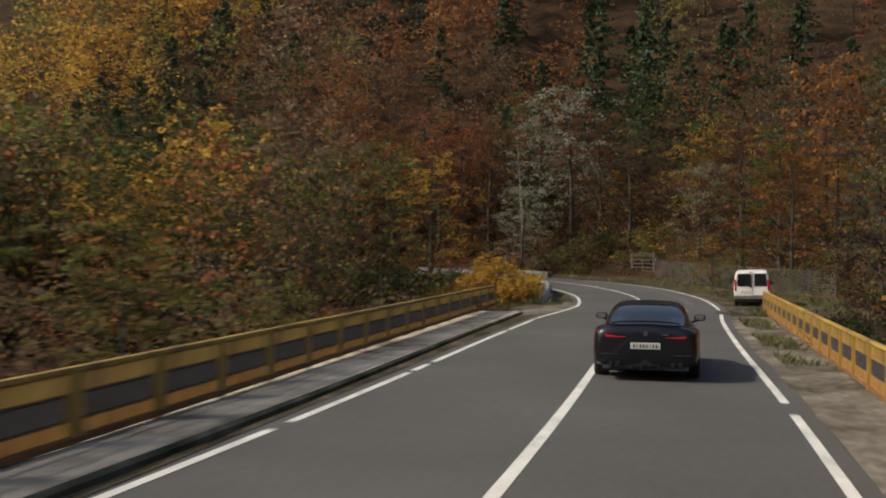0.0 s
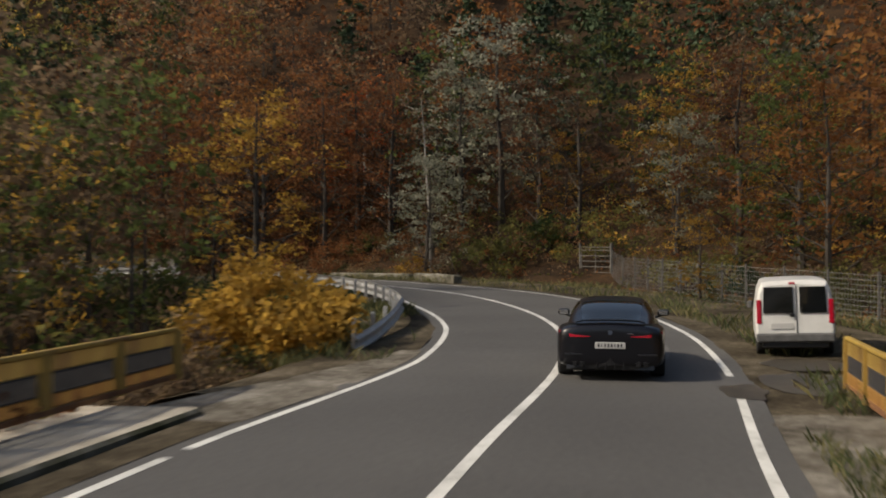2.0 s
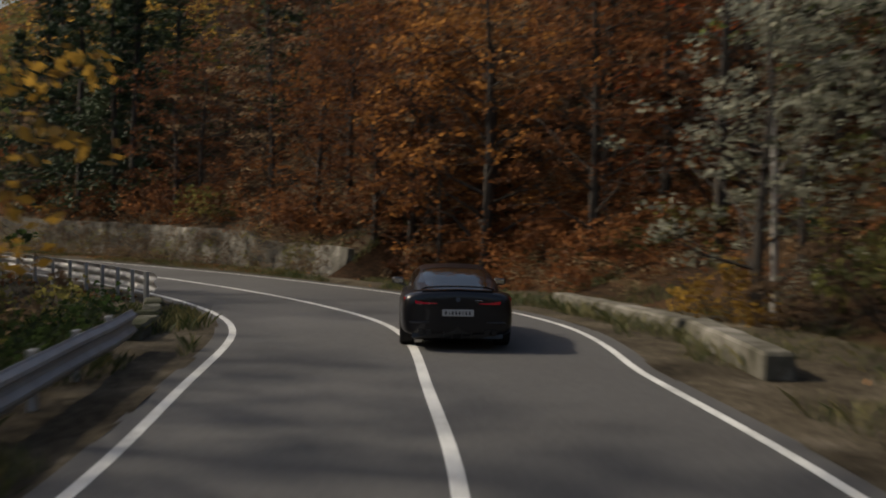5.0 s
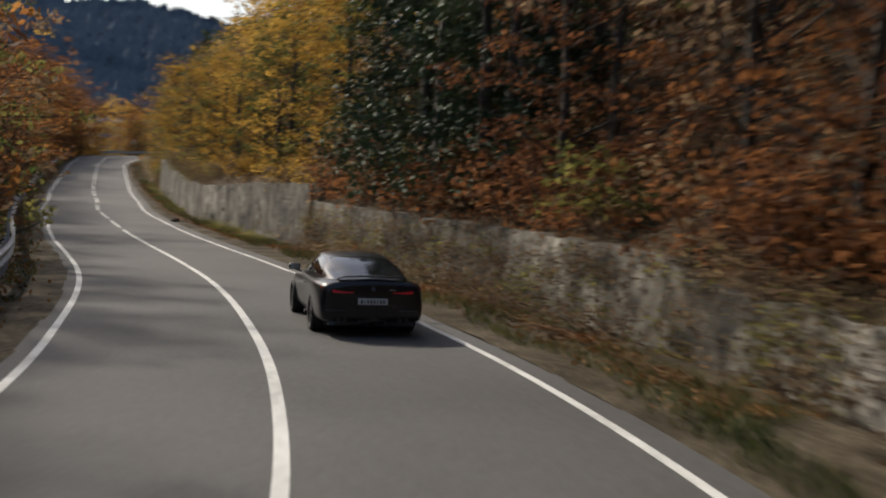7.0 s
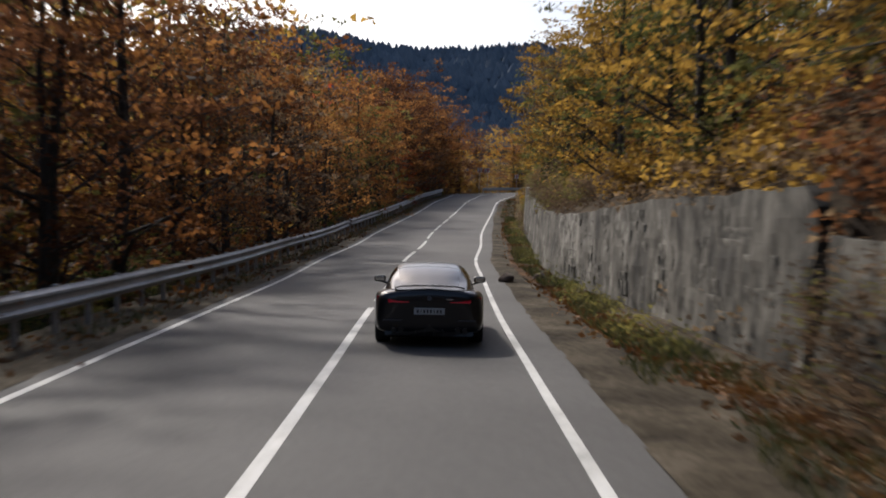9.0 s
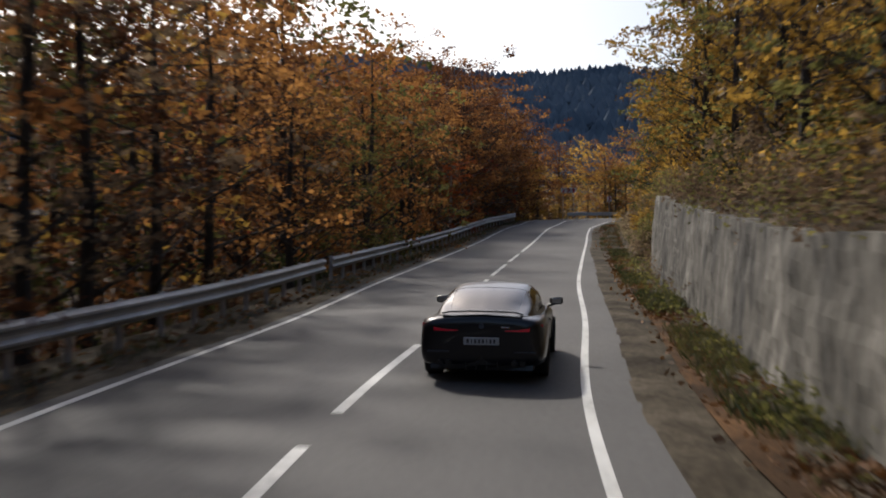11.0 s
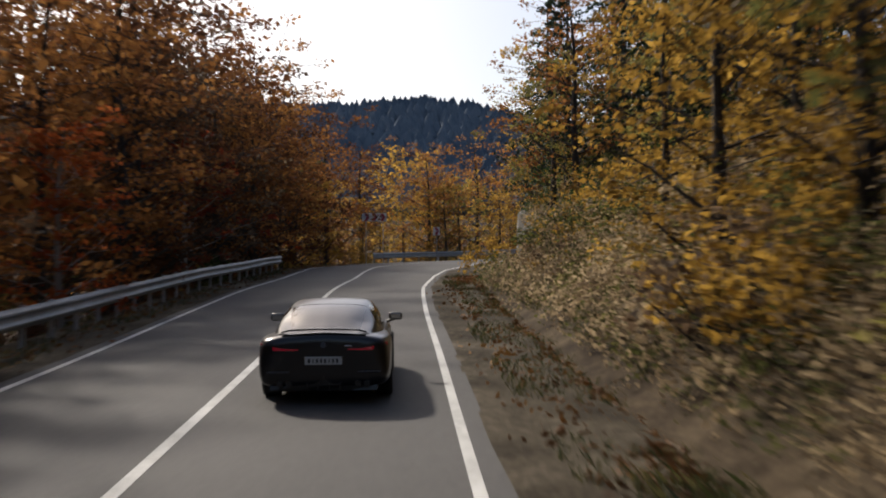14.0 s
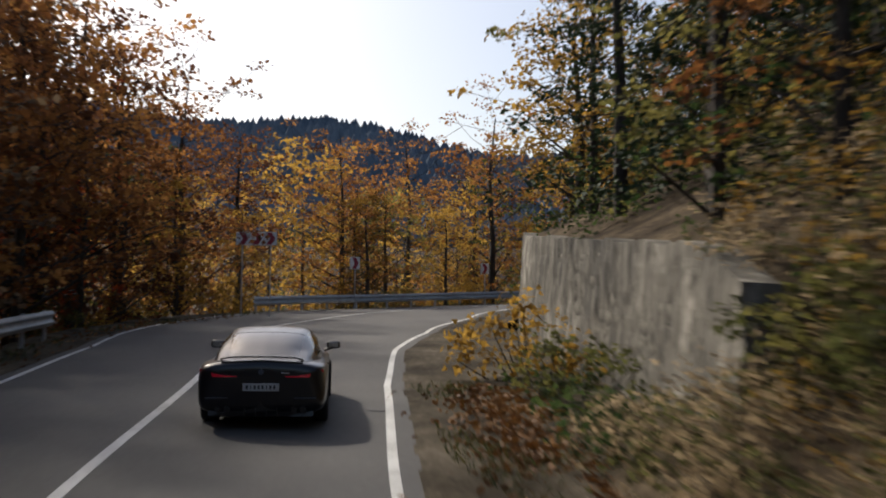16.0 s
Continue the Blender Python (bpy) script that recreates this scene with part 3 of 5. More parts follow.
def rough_block(name, q0, q1, u0, u1, w, h, label, seedv, material=None):
    """A cast concrete block with chipped, rounded edges."""
    bm = bmesh.new()
    a, b = at(q0, u0, -0.05), at(q1, u1, -0.05)
    L = (b - a).length
    box(bm, 0, L, -w / 2, w / 2, 0, h + 0.05, 0.05)
    bmesh.ops.subdivide_edges(bm, edges=[e for e in bm.edges if e.calc_length() > 0.7], cuts=5, use_grid_fill=True)
    for v in bm.verts:
        v.co += Vector((0, 1, 1)) * 0.05 * noise.noise(v.co * 1.7 + Vector((seedv, 0, 0)))
    ob = part(name, bm, material or M_BLOCK)
    ob.matrix_world = Matrix.Translation(a) @ (b - a).to_track_quat("X", "Z").to_matrix().to_4x4()
    return tagged(ob, label, "concrete block", "concrete blocks along the outer verge")


rough_block("concrete_block", 83.0, 87.9, 5.2, 5.7, 0.5, 0.42, "pale weathered concrete barrier block on the grass verge", 1.0)
rough_block("concrete_block", 88.5, 96.0, 5.8, 6.7, 0.5, 0.36, "long pale concrete barrier block sunk in dry grass", 7.0)
# the inner blocks' shade is painted in with the dark concrete
rough_block("concrete_block", 87.5, 90.5, -5.0, -4.9, 0.45, 0.28, "low greenish concrete kerb block inside the bend, shade in its dark colour", 3.0, M_DARKCONC)
rough_block("concrete_block", 90.8, 93.6, -4.95, -4.75, 0.45, 0.30, "low greenish concrete kerb block inside the bend, shade in its dark colour", 5.0, M_DARKCONC)
rough_block("concrete_block", 93.9, 96.2, -4.7, -4.5, 0.45, 0.33, "low greenish concrete kerb block inside the bend, shade in its dark colour", 9.0, M_DARKCONC)

# ---- trees ----
rng = np.random.default_rng(11)


def leaf_quads(centres, spread, per, size, rr, flat=0.6, three=False):
    """Leaves: small bent quads, or triangles, scattered in flattened clumps. Returns their vertices in a row."""
    c = np.repeat(np.asarray(centres), per, axis=0)
    n = len(c)
    g = rr.normal(size=(n, 3))
    g /= np.maximum(1e-6, np.linalg.norm(g, axis=1))[:, None]
    g *= (rr.random((n, 1)) ** 0.45) * np.repeat(np.broadcast_to(np.asarray(spread).reshape(-1, 1), (len(centres), 1)), per, axis=0)
    g[:, 2] *= flat
    c = c + g
    a = rr.normal(size=(n, 3))
    a[:, 2] *= 0.55
    a /= np.linalg.norm(a, axis=1)[:, None]
    b = np.cross(a, rr.normal(size=(n, 3)))
    b /= np.maximum(1e-6, np.linalg.norm(b, axis=1))[:, None]
    k = size * (0.6 + 0.8 * rr.random((n, 1)))
    a, b = a * k, b * k * 0.62
    if three:
        return np.stack([c - 1.05 * a, c + 1.15 * b + 0.35 * a, c + 0.75 * a - 0.95 * b], 1).reshape(-1, 3)
    return np.stack([c - a, c + b - 0.12 * a, c + a, c - b - 0.12 * a], 1).reshape(-1, 3)


def leaf_mesh(name, verts, material, k=4):
    n = len(verts) // k
    me = bpy.data.meshes.new(name)
    me.vertices.add(n * k)
    me.vertices.foreach_set("co", verts.astype(np.float32).ravel())
    me.loops.add(n * k)
    me.loops.foreach_set("vertex_index", np.arange(n * k, dtype=np.int32))
    me.polygons.add(n)
    me.polygons.foreach_set("loop_start", np.arange(0, n * k, k, dtype=np.int32))
    me.materials.append(material)
    me.update(calc_edges=True)
    return me


def tree_shape(kind, h, rr):
    """Limbs (a, b, r1, r2) and leaf clump centres with their spread, for one tree."""
    limbs, clumps, spread = [], [], []
    lean = rr.normal(size=2) * 0.02 * h
    top = np.array([lean[0], lean[1], h * 0.93])
    r0 = 0.016 * h + 0.03
    pts = [np.array([0, 0, -0.4]), top * 0.35 + rr.normal(size=3) * [0.01 * h, 0.01 * h, 0], top * 0.7 + rr.normal(size=3) * [0.015 * h, 0.015 * h, 0], top]
    for i in range(3):
        limbs.append((pts[i], pts[i + 1], r0 * (1 - 0.3 * i), r0 * (0.7 - 0.3 * i) + 0.01))
    if kind == "conifer":
        for i in range(72):
            f = 0.06 + 0.92 * i / 71
            base = top * f
            ln = 0.24 * h * (1.04 - f) ** 0.8 * (0.7 + 0.5 * rr.random())
            a = rr.random() * 6.283
            tip = base + np.array([math.cos(a) * ln, math.sin(a) * ln, -0.16 * ln + 0.03 * h * f])
            if i % 3 == 0:
                limbs.append((base, tip, 0.03, 0.01))
            for w in (0.4, 0.7, 1.0):
                clumps.append(base + (tip - base) * w)
                spread.append(0.24 + 0.11 * ln)
        return limbs, np.array(clumps), np.array(spread)
    low = {"tall": 0.07, "round": 0.03, "sparse": 0.10}[kind]
    nl = {"tall": 25, "round": 23, "sparse": 18}[kind]
    for i in range(nl):
        f = low + (0.98 - low) * (i + 0.3 * rr.random()) / nl
        base = top * f
        prof = math.sin(math.pi * min(1, 0.18 + 0.82 * (f - low) / (1 - low)) ** 0.8)
        ln = h * (0.13 + 0.20 * prof) * (0.65 + 0.6 * rr.random()) * (0.8 if kind == "tall" else 0.92)
        a = i * 2.4 + rr.random() * 0.8
        up = 0.35 + 0.5 * rr.random()
        tip = base + np.array([math.cos(a) * ln, math.sin(a) * ln, up * ln])
        mid = (base + tip) / 2 + rr.normal(size=3) * 0.05 * ln
        limbs.append((base, mid, r0 * 0.32 * (1.1 - f), r0 * 0.2 * (1.1 - f)))
        limbs.append((mid, mid + (tip - mid) * 0.8, r0 * 0.2 * (1.1 - f), 0.010))
        for w in (0.45, 0.75, 1.0):
            if w < 1.0 and rr.random() < 0.12:
                continue
            p = base + (tip - base) * w + rr.normal(size=3) * 0.1 * ln
            clumps.append(p)
            spread.append((0.055 + 0.035 * rr.random()) * h * (0.75 if w < 0.6 else 1.0))
            side = p + rr.normal(size=3) * [0.10 * h, 0.10 * h, 0.05 * h]
            if rr.random() < 0.75:
                limbs.append((base + (tip - base) * max(0.2, w - 0.25), side, 0.02, 0.008))
                clumps.append(side)
                spread.append(0.045 * h)
    return limbs, np.array(clumps), np.array(spread)


def build_tree(name, kind, colour, h, seed, per, size, bark, label):
    rr = np.random.default_rng(seed)
    limbs, cl, sp = tree_shape(kind, h, rr)
    root = new(name)
    tagged(root, label, "tree", "trees of the roadside forest")
    bm = bmesh.new()
    for a, b, r1, r2 in limbs:
        tube_between(bm, a, b, r1, r2, 6 if r1 > 0.06 else 4)
    part("trunk", bm, bark, root)
    v = leaf_quads(cl, sp * 1.12, per, size, rr, 0.6 if kind == "conifer" else 0.42)
    crown = new("crown", leaf_mesh("crown", v, LEAF[colour]))
    crown.parent = root
    return root


def build_shrub(name, colour, h, w, seed, n, per, size, label, category="shrub"):
    rr = np.random.default_rng(seed)
    root = new(name)
    tagged(root, label, category, "shrubs beside the road")
    bm = bmesh.new()
    cl, sp = [], []
    for i in range(n):
        a, f = rr.random() * 6.283, rr.random() ** 0.6
        z = h * (0.25 + 0.75 * rr.random() * (1 - 0.55 * f * f))
        p = np.array([math.cos(a) * f * w, math.sin(a) * f * w, z])
        cl.append(p)
        sp.append(0.16 * (h + w) * (0.5 + 0.5 * rr.random()))
        if i % 2 == 0:
            tube_between(bm, (p[0] * 0.15, p[1] * 0.15, -0.1), p, 0.025, 0.008, 4)
    part("stem", bm, M_BARK, root)
    crown = new("foliage", leaf_mesh("foliage", leaf_quads(np.array(cl), np.array(sp), per, size, rr, 0.8, True), LEAF[colour], 3))
    crown.parent = root
    return root


TREES = {
    "orange": [build_tree("beech_tree", k, "orange", 13, 21 + i, 25, 0.108, M_BARK, "tall beech tree with orange autumn leaves on the slope") for i, k in enumerate(("tall", "round"))],
    "rust": [build_tree("beech_tree", k, "rust", 13, 31 + i, 25, 0.108, M_BARK, "beech tree with rust-brown autumn leaves on the slope") for i, k in enumerate(("tall", "round"))],
    "gold": [build_tree("hornbeam_tree", k, "gold", 11, 41 + i, 25, 0.108, M_BARK, "tree with golden-yellow autumn leaves above the road") for i, k in enumerate(("round", "tall"))],
    "olive": [build_tree("hornbeam_tree", k, "olive", 11, 51 + i, 25, 0.108, M_BARK, "tree with olive-green and yellowing leaves") for i, k in enumerate(("tall", "round"))],
    "green": [build_tree("alder_tree", "round", "green", 10, 61, 26, 0.112, M_BARK, "dark green leafy tree among autumn trees")],
    "pine": [build_tree("spruce_tree", "conifer", "pine", 16, 71, 24, 0.115, M_BARK, "dark green spruce tree on the slope")],
    "grey": [build_tree("willow_tree", "sparse", "grey", 11, 81, 27, 0.105, M_BARK, "grey-green willow tree with thin foliage")],
    "brown": [build_tree("oak_tree", "sparse", "brown", 11, 91, 22, 0.10, M_BARK, "half-bare tree with withered brown leaves")],
    "red": [build_tree("maple_tree", "round", "red", 9, 95, 24, 0.112, M_PALEBARK, "tree with bright red autumn leaves")],
}
SHRUBS = {
    "brown": build_shrub("bush", "brown", 1.6, 1.2, 101, 24, 21, 0.075, "tangled half-bare brown bush on the bank"),
    "olive": build_shrub("bush", "olive", 1.9, 1.4, 102, 26, 23, 0.08, "olive-green leafy bush at the forest edge"),
    "gold": build_shrub("bush", "gold", 1.8, 1.3, 103, 26, 23, 0.08, "yellow autumn bush at the forest edge"),
    "rust": build_shrub("bush", "rust", 2.0, 1.4, 104, 26, 23, 0.08, "rusty-brown autumn bush on the bank"),
    "green": build_shrub("bush", "green", 1.4, 1.2, 105, 24, 23, 0.08, "green bramble bush beside the verge"),
}
_used = set()


def plant(proto, x, y, scale, turn, sink=0.15):
    z = float(land(np.array([x]), np.array([y]))[0]) - sink
    m = pose(x, y, z, 0, 0, turn)
    if id(proto) not in _used:
        _used.add(id(proto))
        proto.matrix_basis = m @ Matrix.Diagonal((scale, scale, scale, 1))
        return proto
    ob = copy_thing(proto, m)
    ob.scale = (scale, scale, scale)
    return ob


def palette(q, right):
    """Which colours of trees grow at station q."""
    if right:
        if q < 45: return ["gold", "olive", "brown", "orange", "olive"]
        if q < 72: return ["gold", "olive", "grey", "gold", "green", "orange"]
        if q < 100: return ["olive", "grey", "rust", "green", "brown", "rust"]
        if q < 122: return ["orange", "rust", "orange", "rust", "rust"]
        if q < 130: return ["rust", "brown", "rust", "olive", "brown"]
        if q < 145: return ["pine", "olive", "pine", "pine"]
        if q < 190: return ["gold", "gold", "orange", "olive"]
        if q < 232: return ["gold", "olive", "gold", "gold", "brown"]
        if q < 262: return ["gold", "gold", "olive", "brown", "orange"]
        if q < 300: return ["pine", "olive", "pine", "gold", "pine"]
        return ["orange", "gold", "gold", "olive"]
    if q < 20: return ["rust", "brown", "orange", "olive", "brown"]
    if q < 48: return ["olive", "brown", "olive", "rust", "green", "brown"]
    if q < 100: return ["olive", "green", "brown", "gold"]
    if q < 150: return ["olive", "brown", "orange", "olive", "green", "rust"]
    if q < 175: return ["rust", "orange", "brown", "olive", "gold"]
    if q < 250: return ["orange", "rust", "orange", "gold", "brown", "olive"]
    if q < 302: return ["rust", "orange", "red", "rust", "brown", "orange"]
    return ["gold", "gold", "olive", "orange"]


def forest():
    """Single trees near the road; farther rows joined into woods."""
    far, mids = [], []
    count = 0
    for right in (True, False):
        q = -10.0
        while q < 345:
            edge = (float(wall_u(q)) + 1.2 if q > 100 else (float(np.interp(q, [-60, 44, 50, 100], [9, 9, 13.5, 11])))) if right else float(wl(q)) + (3.2 if q > 96 else 3.4)
            row = 0
            d = edge + rng.random() * 1.5
            while d < edge + ((75 if q < 180 else 24) if right else (44 if q > 262 else 60 if 100 < q < 175 else 26 if q > 100 else 62)):
                qq, u = q + rng.normal() * 1.6, d if right else -d
                p = at(qq, u)
                nq, nu = (float(a[0]) for a in near_road(np.array([p.x]), np.array([p.y])))
                ok = nu > (float(wall_u(nq)) + 0.9 if nq > 100 else (8.5 if nq < 46 else 10.5)) if nu > 0 else -nu > float(wl(nq)) + 3.0
                ok = ok and not (right and 46 < nq < 92 and nu < 13.5) and not (nu < 0 and 36 < nq < 64 and -nu < 13) and not (nu < 0 and nq < 40 and -nu < 8.5) and not (nu < 0 and 64 <= nq < 78 and -nu < 12) and not (nu < 0 and 86 <= nq < 112 and -nu < 11) and not (nu < 0 and 112 <= nq < 138 and -nu < 7.5) and not (nu > 0 and 226 < nq < 234 and nu < 9) and not (nu > 0 and 248 < nq < 268 and nu < 11)
                if ok:
                    cols = palette(nq + rng.normal() * 5, nu > 0)
                    colour = cols[int(rng.integers(len(cols)))]
                    # dark conifers added in this hollow stand in for its deep shade
                    if 16 < p.x < 55 and 98 < p.y < 165 and rng.random() < 0.7:
                        colour = "pine"
                    # likewise on the slope: dark tree colours in place of shade between trees
                    if -6 < p.x < 16 and p.y > 112 and nq < 116 and rng.random() < 0.35:
                        colour = "pine"
                    if -45 < p.x < 16 and p.y > 106 and nq < 116 and rng.random() < 0.42:
                        colour = ("pine", "brown")[int(rng.integers(2))]
                    close = min(d - edge, abs(nu) - (float(wall_u(nq)) if nu > 0 and nq > 100 else 6.5)) < 5.5 and -12 < nq < 318
                    sc = (0.72 + 0.4 * rng.random()) * (0.8 if row == 0 else 1.0)
                    if nu < 0 and nq > 100:
                        sc *= (1.2 if row == 0 else 1.25 if nq < 165 else 1.42) if nq < 256 else (1.4 if nq < 292 else 1.08)
                    if nu < 0 and nq < 46 and -nu < 24:
                        sc *= 0.62
                    if close and count < 290:
                        protos = TREES[colour]
                        plant(protos[int(rng.integers(len(protos)))], p.x, p.y, sc, rng.random() * 360)
                        count += 1
                    elif not close:
                        (mids if d < edge + 26 or nq > 285 else far).append((p.x, p.y, sc, colour))
                row += 1
                d += (3.3 if d < edge + 10 else 5.2 if d < edge + 26 else 7.0) + rng.random() * 2.2
            q += 4.6 if (q > -15 and q < 320) else 8.0
    return far, mids


def woods(far, mid):
    """The far rows of trees, joined by colour."""
    by = {}
    P = np.array([(f[0], f[1]) for f in far])
    Z = land(P[:, 0].copy(), P[:, 1].copy())
    for (x, y, sc, colour), z in zip(far, Z):
        by.setdefault(colour, []).append((x, y, z, sc))
    tv, tf = [], []
    for colour, rows in by.items():
        chunks = []
        lod = (7, 0.185) if mid else (4, 0.31)
        for k in range(4):
            rr = np.random.default_rng(200 + k)
            kind = "conifer" if colour == "pine" else ("tall", "round", "tall", "sparse")[k]
            limbs, cl, sp = tree_shape(kind, 13.0, rr)
            chunks.append(leaf_quads(cl, sp * 1.15, lod[0], lod[1], rr, 0.45, True))
        out = []
        for i, (x, y, z, sc) in enumerate(rows):
            v = chunks[i % 4] * (sc * np.array([1, 1, 1.0]))
            a = rng.random() * 6.283
            R = np.array([[math.cos(a), -math.sin(a), 0], [math.sin(a), math.cos(a), 0], [0, 0, 1]])
            out.append(v @ R.T + (x, y, z))
            r, hh = 0.16 * sc, 9 * sc
            b = len(tv)
            tv.extend([(x - r, y - r, z - 0.5), (x + r, y - r, z - 0.5), (x, y + r, z - 0.5), (x, y, z + hh)])
            tf.extend([(b, b + 1, b + 3), (b + 1, b + 2, b + 3), (b + 2, b, b + 3)])
        ob = new("woods", leaf_mesh("woods", np.concatenate(out), LEAF[colour], 3))
        tagged(ob, "far autumn woods of %s trees on the hillside" % {"pine": "dark green", "grey": "grey-green", "gold": "golden"}.get(colour, colour), "woods", kind="stuff")
    tagged(new("woods_trunks", mesh_of("woods_trunks", tv, tf, M_BARK)), "dark trunks of the far hillside woods", "woods", kind="stuff")



def far_ridge():
    """Small tree crowns over the distant hills, so that their skyline is uneven."""
    rr = np.random.default_rng(5)
    n = 9000
    a, d = 2.45 + rr.random(n) * 1.0, 420 + 520 * rr.random(n)
    X, Y = -80 + np.cos(a) * d, 90 + np.sin(a) * d
    Z = land(X, Y)
    V, Fc = [], []
    for x, y, z in zip(X, Y, Z):
        r, h, b = 3.5 + 3 * rr.random(), 7 + 8 * rr.random(), len(V)
        for k in range(5):
            V.append((x + r * math.cos(k * 1.257), y + r * math.sin(k * 1.257), z + h * (0.25 + 0.2 * rr.random())))
        V.extend([(x, y, z + h), (x, y, z - 2)])
        for k in range(5):
            Fc.extend([(b + k, b + (k + 1) % 5, b + 5), (b + (k + 1) % 5, b + k, b + 6)])
    tagged(new("distant_woods", mesh_of("distant_woods", V, Fc, M_FARWOODS)), "distant woods on the ridge, blue haze put into their colour", "woods", kind="stuff")


_far, _mid = forest()
woods(_far, False)
woods(_mid, True)
far_ridge()


def undergrowth(name, colour, bands, size, label, seed, per=22, fine=0.72):
    """Dense low leaves on the slopes, in clumps that follow the ground."""
    rr = np.random.default_rng(seed)
    C, S = [], []
    for q0, q1, ua, ub, n, h in bands:
        for _ in range(n):
            p = at(q0 + (q1 - q0) * rr.random(), ua + (ub - ua) * rr.random())
            C.append((p.x, p.y, h * rr.random() ** 1.3))
            S.append(0.35 + 0.45 * rr.random())
    C = np.array(C)
    q, u = near_road(C[:, 0].copy(), C[:, 1].copy())
    keep = np.where(u > 0, u > wr(q) + 2.0, -u > wl(q) + 2.2)
    C, S = C[keep], np.array(S)[keep]
    C[:, 2] += land(C[:, 0].copy(), C[:, 1].copy()) + 0.1
    ob = new(name, leaf_mesh(name, leaf_quads(C, S, per, size * fine, rr, 0.7, True), LEAF[colour], 3))
    tagged(ob, label, "undergrowth", kind="stuff")


undergrowth("undergrowth", "rust", [(98, 113, 8.4, 13, 300, 1.5), (112, 150, 7.3, 9.5, 420, 1.3), (104, 150, 8.5, 24, 900, 3.0), (86, 110, 10, 30, 520, 1.2), (150, 190, 8, 16, 160, 2.0), (60, 106, 14, 34, 420, 2.0), (100, 250, -16, -6.8, 300, 1.6)], 0.13, "rusty-brown thicket on the slope", 401)
undergrowth("undergrowth", "brown", [(112, 226, 7.0, 9.0, 420, 0.9), (104, 150, 8, 20, 520, 2.6), (46, 100, 12, 24, 260, 1.8), (-10, 44, 7.5, 16, 320, 2.4), (-20, 50, -14, -7, 360, 1.8), (60, 290, -14, -7, 420, 1.8)], 0.12, "tangled withered brown thicket", 402)
undergrowth("undergrowth", "olive", [(150, 226, 7.5, 16, 380, 2.4), (268, 300, 10, 18, 200, 2.4), (50, 104, 11.5, 24, 420, 2.4), (-20, 70, -20, -8, 420, 2.6), (100, 290, -16, -7, 420, 1.8)], 0.13, "olive-green thicket at the forest edge", 403)
undergrowth("undergrowth", "gold", [(150, 226, 7.5, 8.4, 260, 0.9), (150, 226, 7.6, 16, 340, 3.0), (286, 345, -16, -7.5, 420, 2.6), (44, 90, 13, 30, 220, 2.6)], 0.13, "yellow autumn thicket at the forest edge", 404)
undergrowth("undergrowth", "green", [(66, 100, -10, -5.3, 520, 0.5), (264, 276, 6.4, 7.8, 36, 0.5), (250, 300, 9, 16, 260, 2.6), (10, 42, 5.6, 8, 60, 0.6)], 0.11, "green ivy and bramble covering the bank", 405)
undergrowth("undergrowth", "straw", [(222.6, 268, 6.3, 9.5, 680, 0.6), (222.6, 268, 8, 15, 450, 1.8), (96, 113, 9, 20, 260, 0.7)], 0.055, "fine withered brown brush covering the bank", 406, 52, 1.0)
undergrowth("undergrowth", "olive", [(229, 268, 6.4, 9.0, 240, 0.4), (228, 268, 7.5, 14, 240, 1.8)], 0.055, "fine dull green weeds on the bank", 407, 50, 1.0)
undergrowth("undergrowth", "gold", [(229, 268, 7.4, 15, 240, 2.6)], 0.06, "fine yellow autumn twigs over the bank", 408, 50, 1.0)
undergrowth("undergrowth", "brown", [(111, 148, 6.75, 7.25, 330, 1.9), (118, 148, 5.9, 6.9, 160, 0.5), (172, 226, 6.35, 7.6, 300, 0.8)], 0.05, "dead ivy and withered stems hanging on the wall", 410, 46, 1.0)
undergrowth("undergrowth", "olive", [(112, 148, 6.8, 7.2, 120, 1.7), (150, 226, 5.3, 6.0, 130, 0.35), (172, 226, 6.4, 7.8, 160, 0.9)], 0.05, "dull green creepers and weeds at the wall", 411, 44, 1.0)
undergrowth("undergrowth", "rust", [(96, 113, 9, 22, 240, 0.9)], 0.055, "fine rusty brush on the slope above the kerb", 409, 50, 1.0)

# ---- the car ----
M_CARPAINT = plain("black_car_paint", (0.005, 0.005, 0.008), 0.28, 0.3, coat=0.3)
M_GLASS = plain("tinted_glass", (0.006, 0.007, 0.008), 0.06, 0.0, coat=0.15)
M_TYRE = plain("tyre_rubber", (0.012, 0.012, 0.012), 0.85)
M_RIM = plain("dark_alloy", (0.06, 0.06, 0.065), 0.35, 0.9)
M_TRIM = plain("black_trim", (0.008, 0.008, 0.009), 0.35)
M_RED = plain("red_tail_light", (0.30, 0.006, 0.02), 0.15, coat=0.6, emit=0.12)
M_PLATE = plain("white_plate", (0.42, 0.42, 0.41), 0.5)
M_INK = plain("dark_ink", (0.03, 0.03, 0.035), 0.6)
M_CHROME = plain("chrome", (0.5, 0.5, 0.5), 0.15, 1.0)
M_BLUEBADGE = plain("badge", (0.08, 0.1, 0.14), 0.3, 0.5)


def loft(bm, stations, close_ends=True):
    """Joins cross-sections (lists of equal length) into a skin."""
    rings = [[bm.verts.new(p) for p in st] for st in stations]
    for a, b in zip(rings, rings[1:]):
        n = len(a)
        for j in range(n):
            bm.faces.new((a[j], a[(j + 1) % n], b[(j + 1) % n], b[j]))
    if close_ends:
        bm.faces.new(rings[0])
        bm.faces.new(list(reversed(rings[-1])))
    return rings


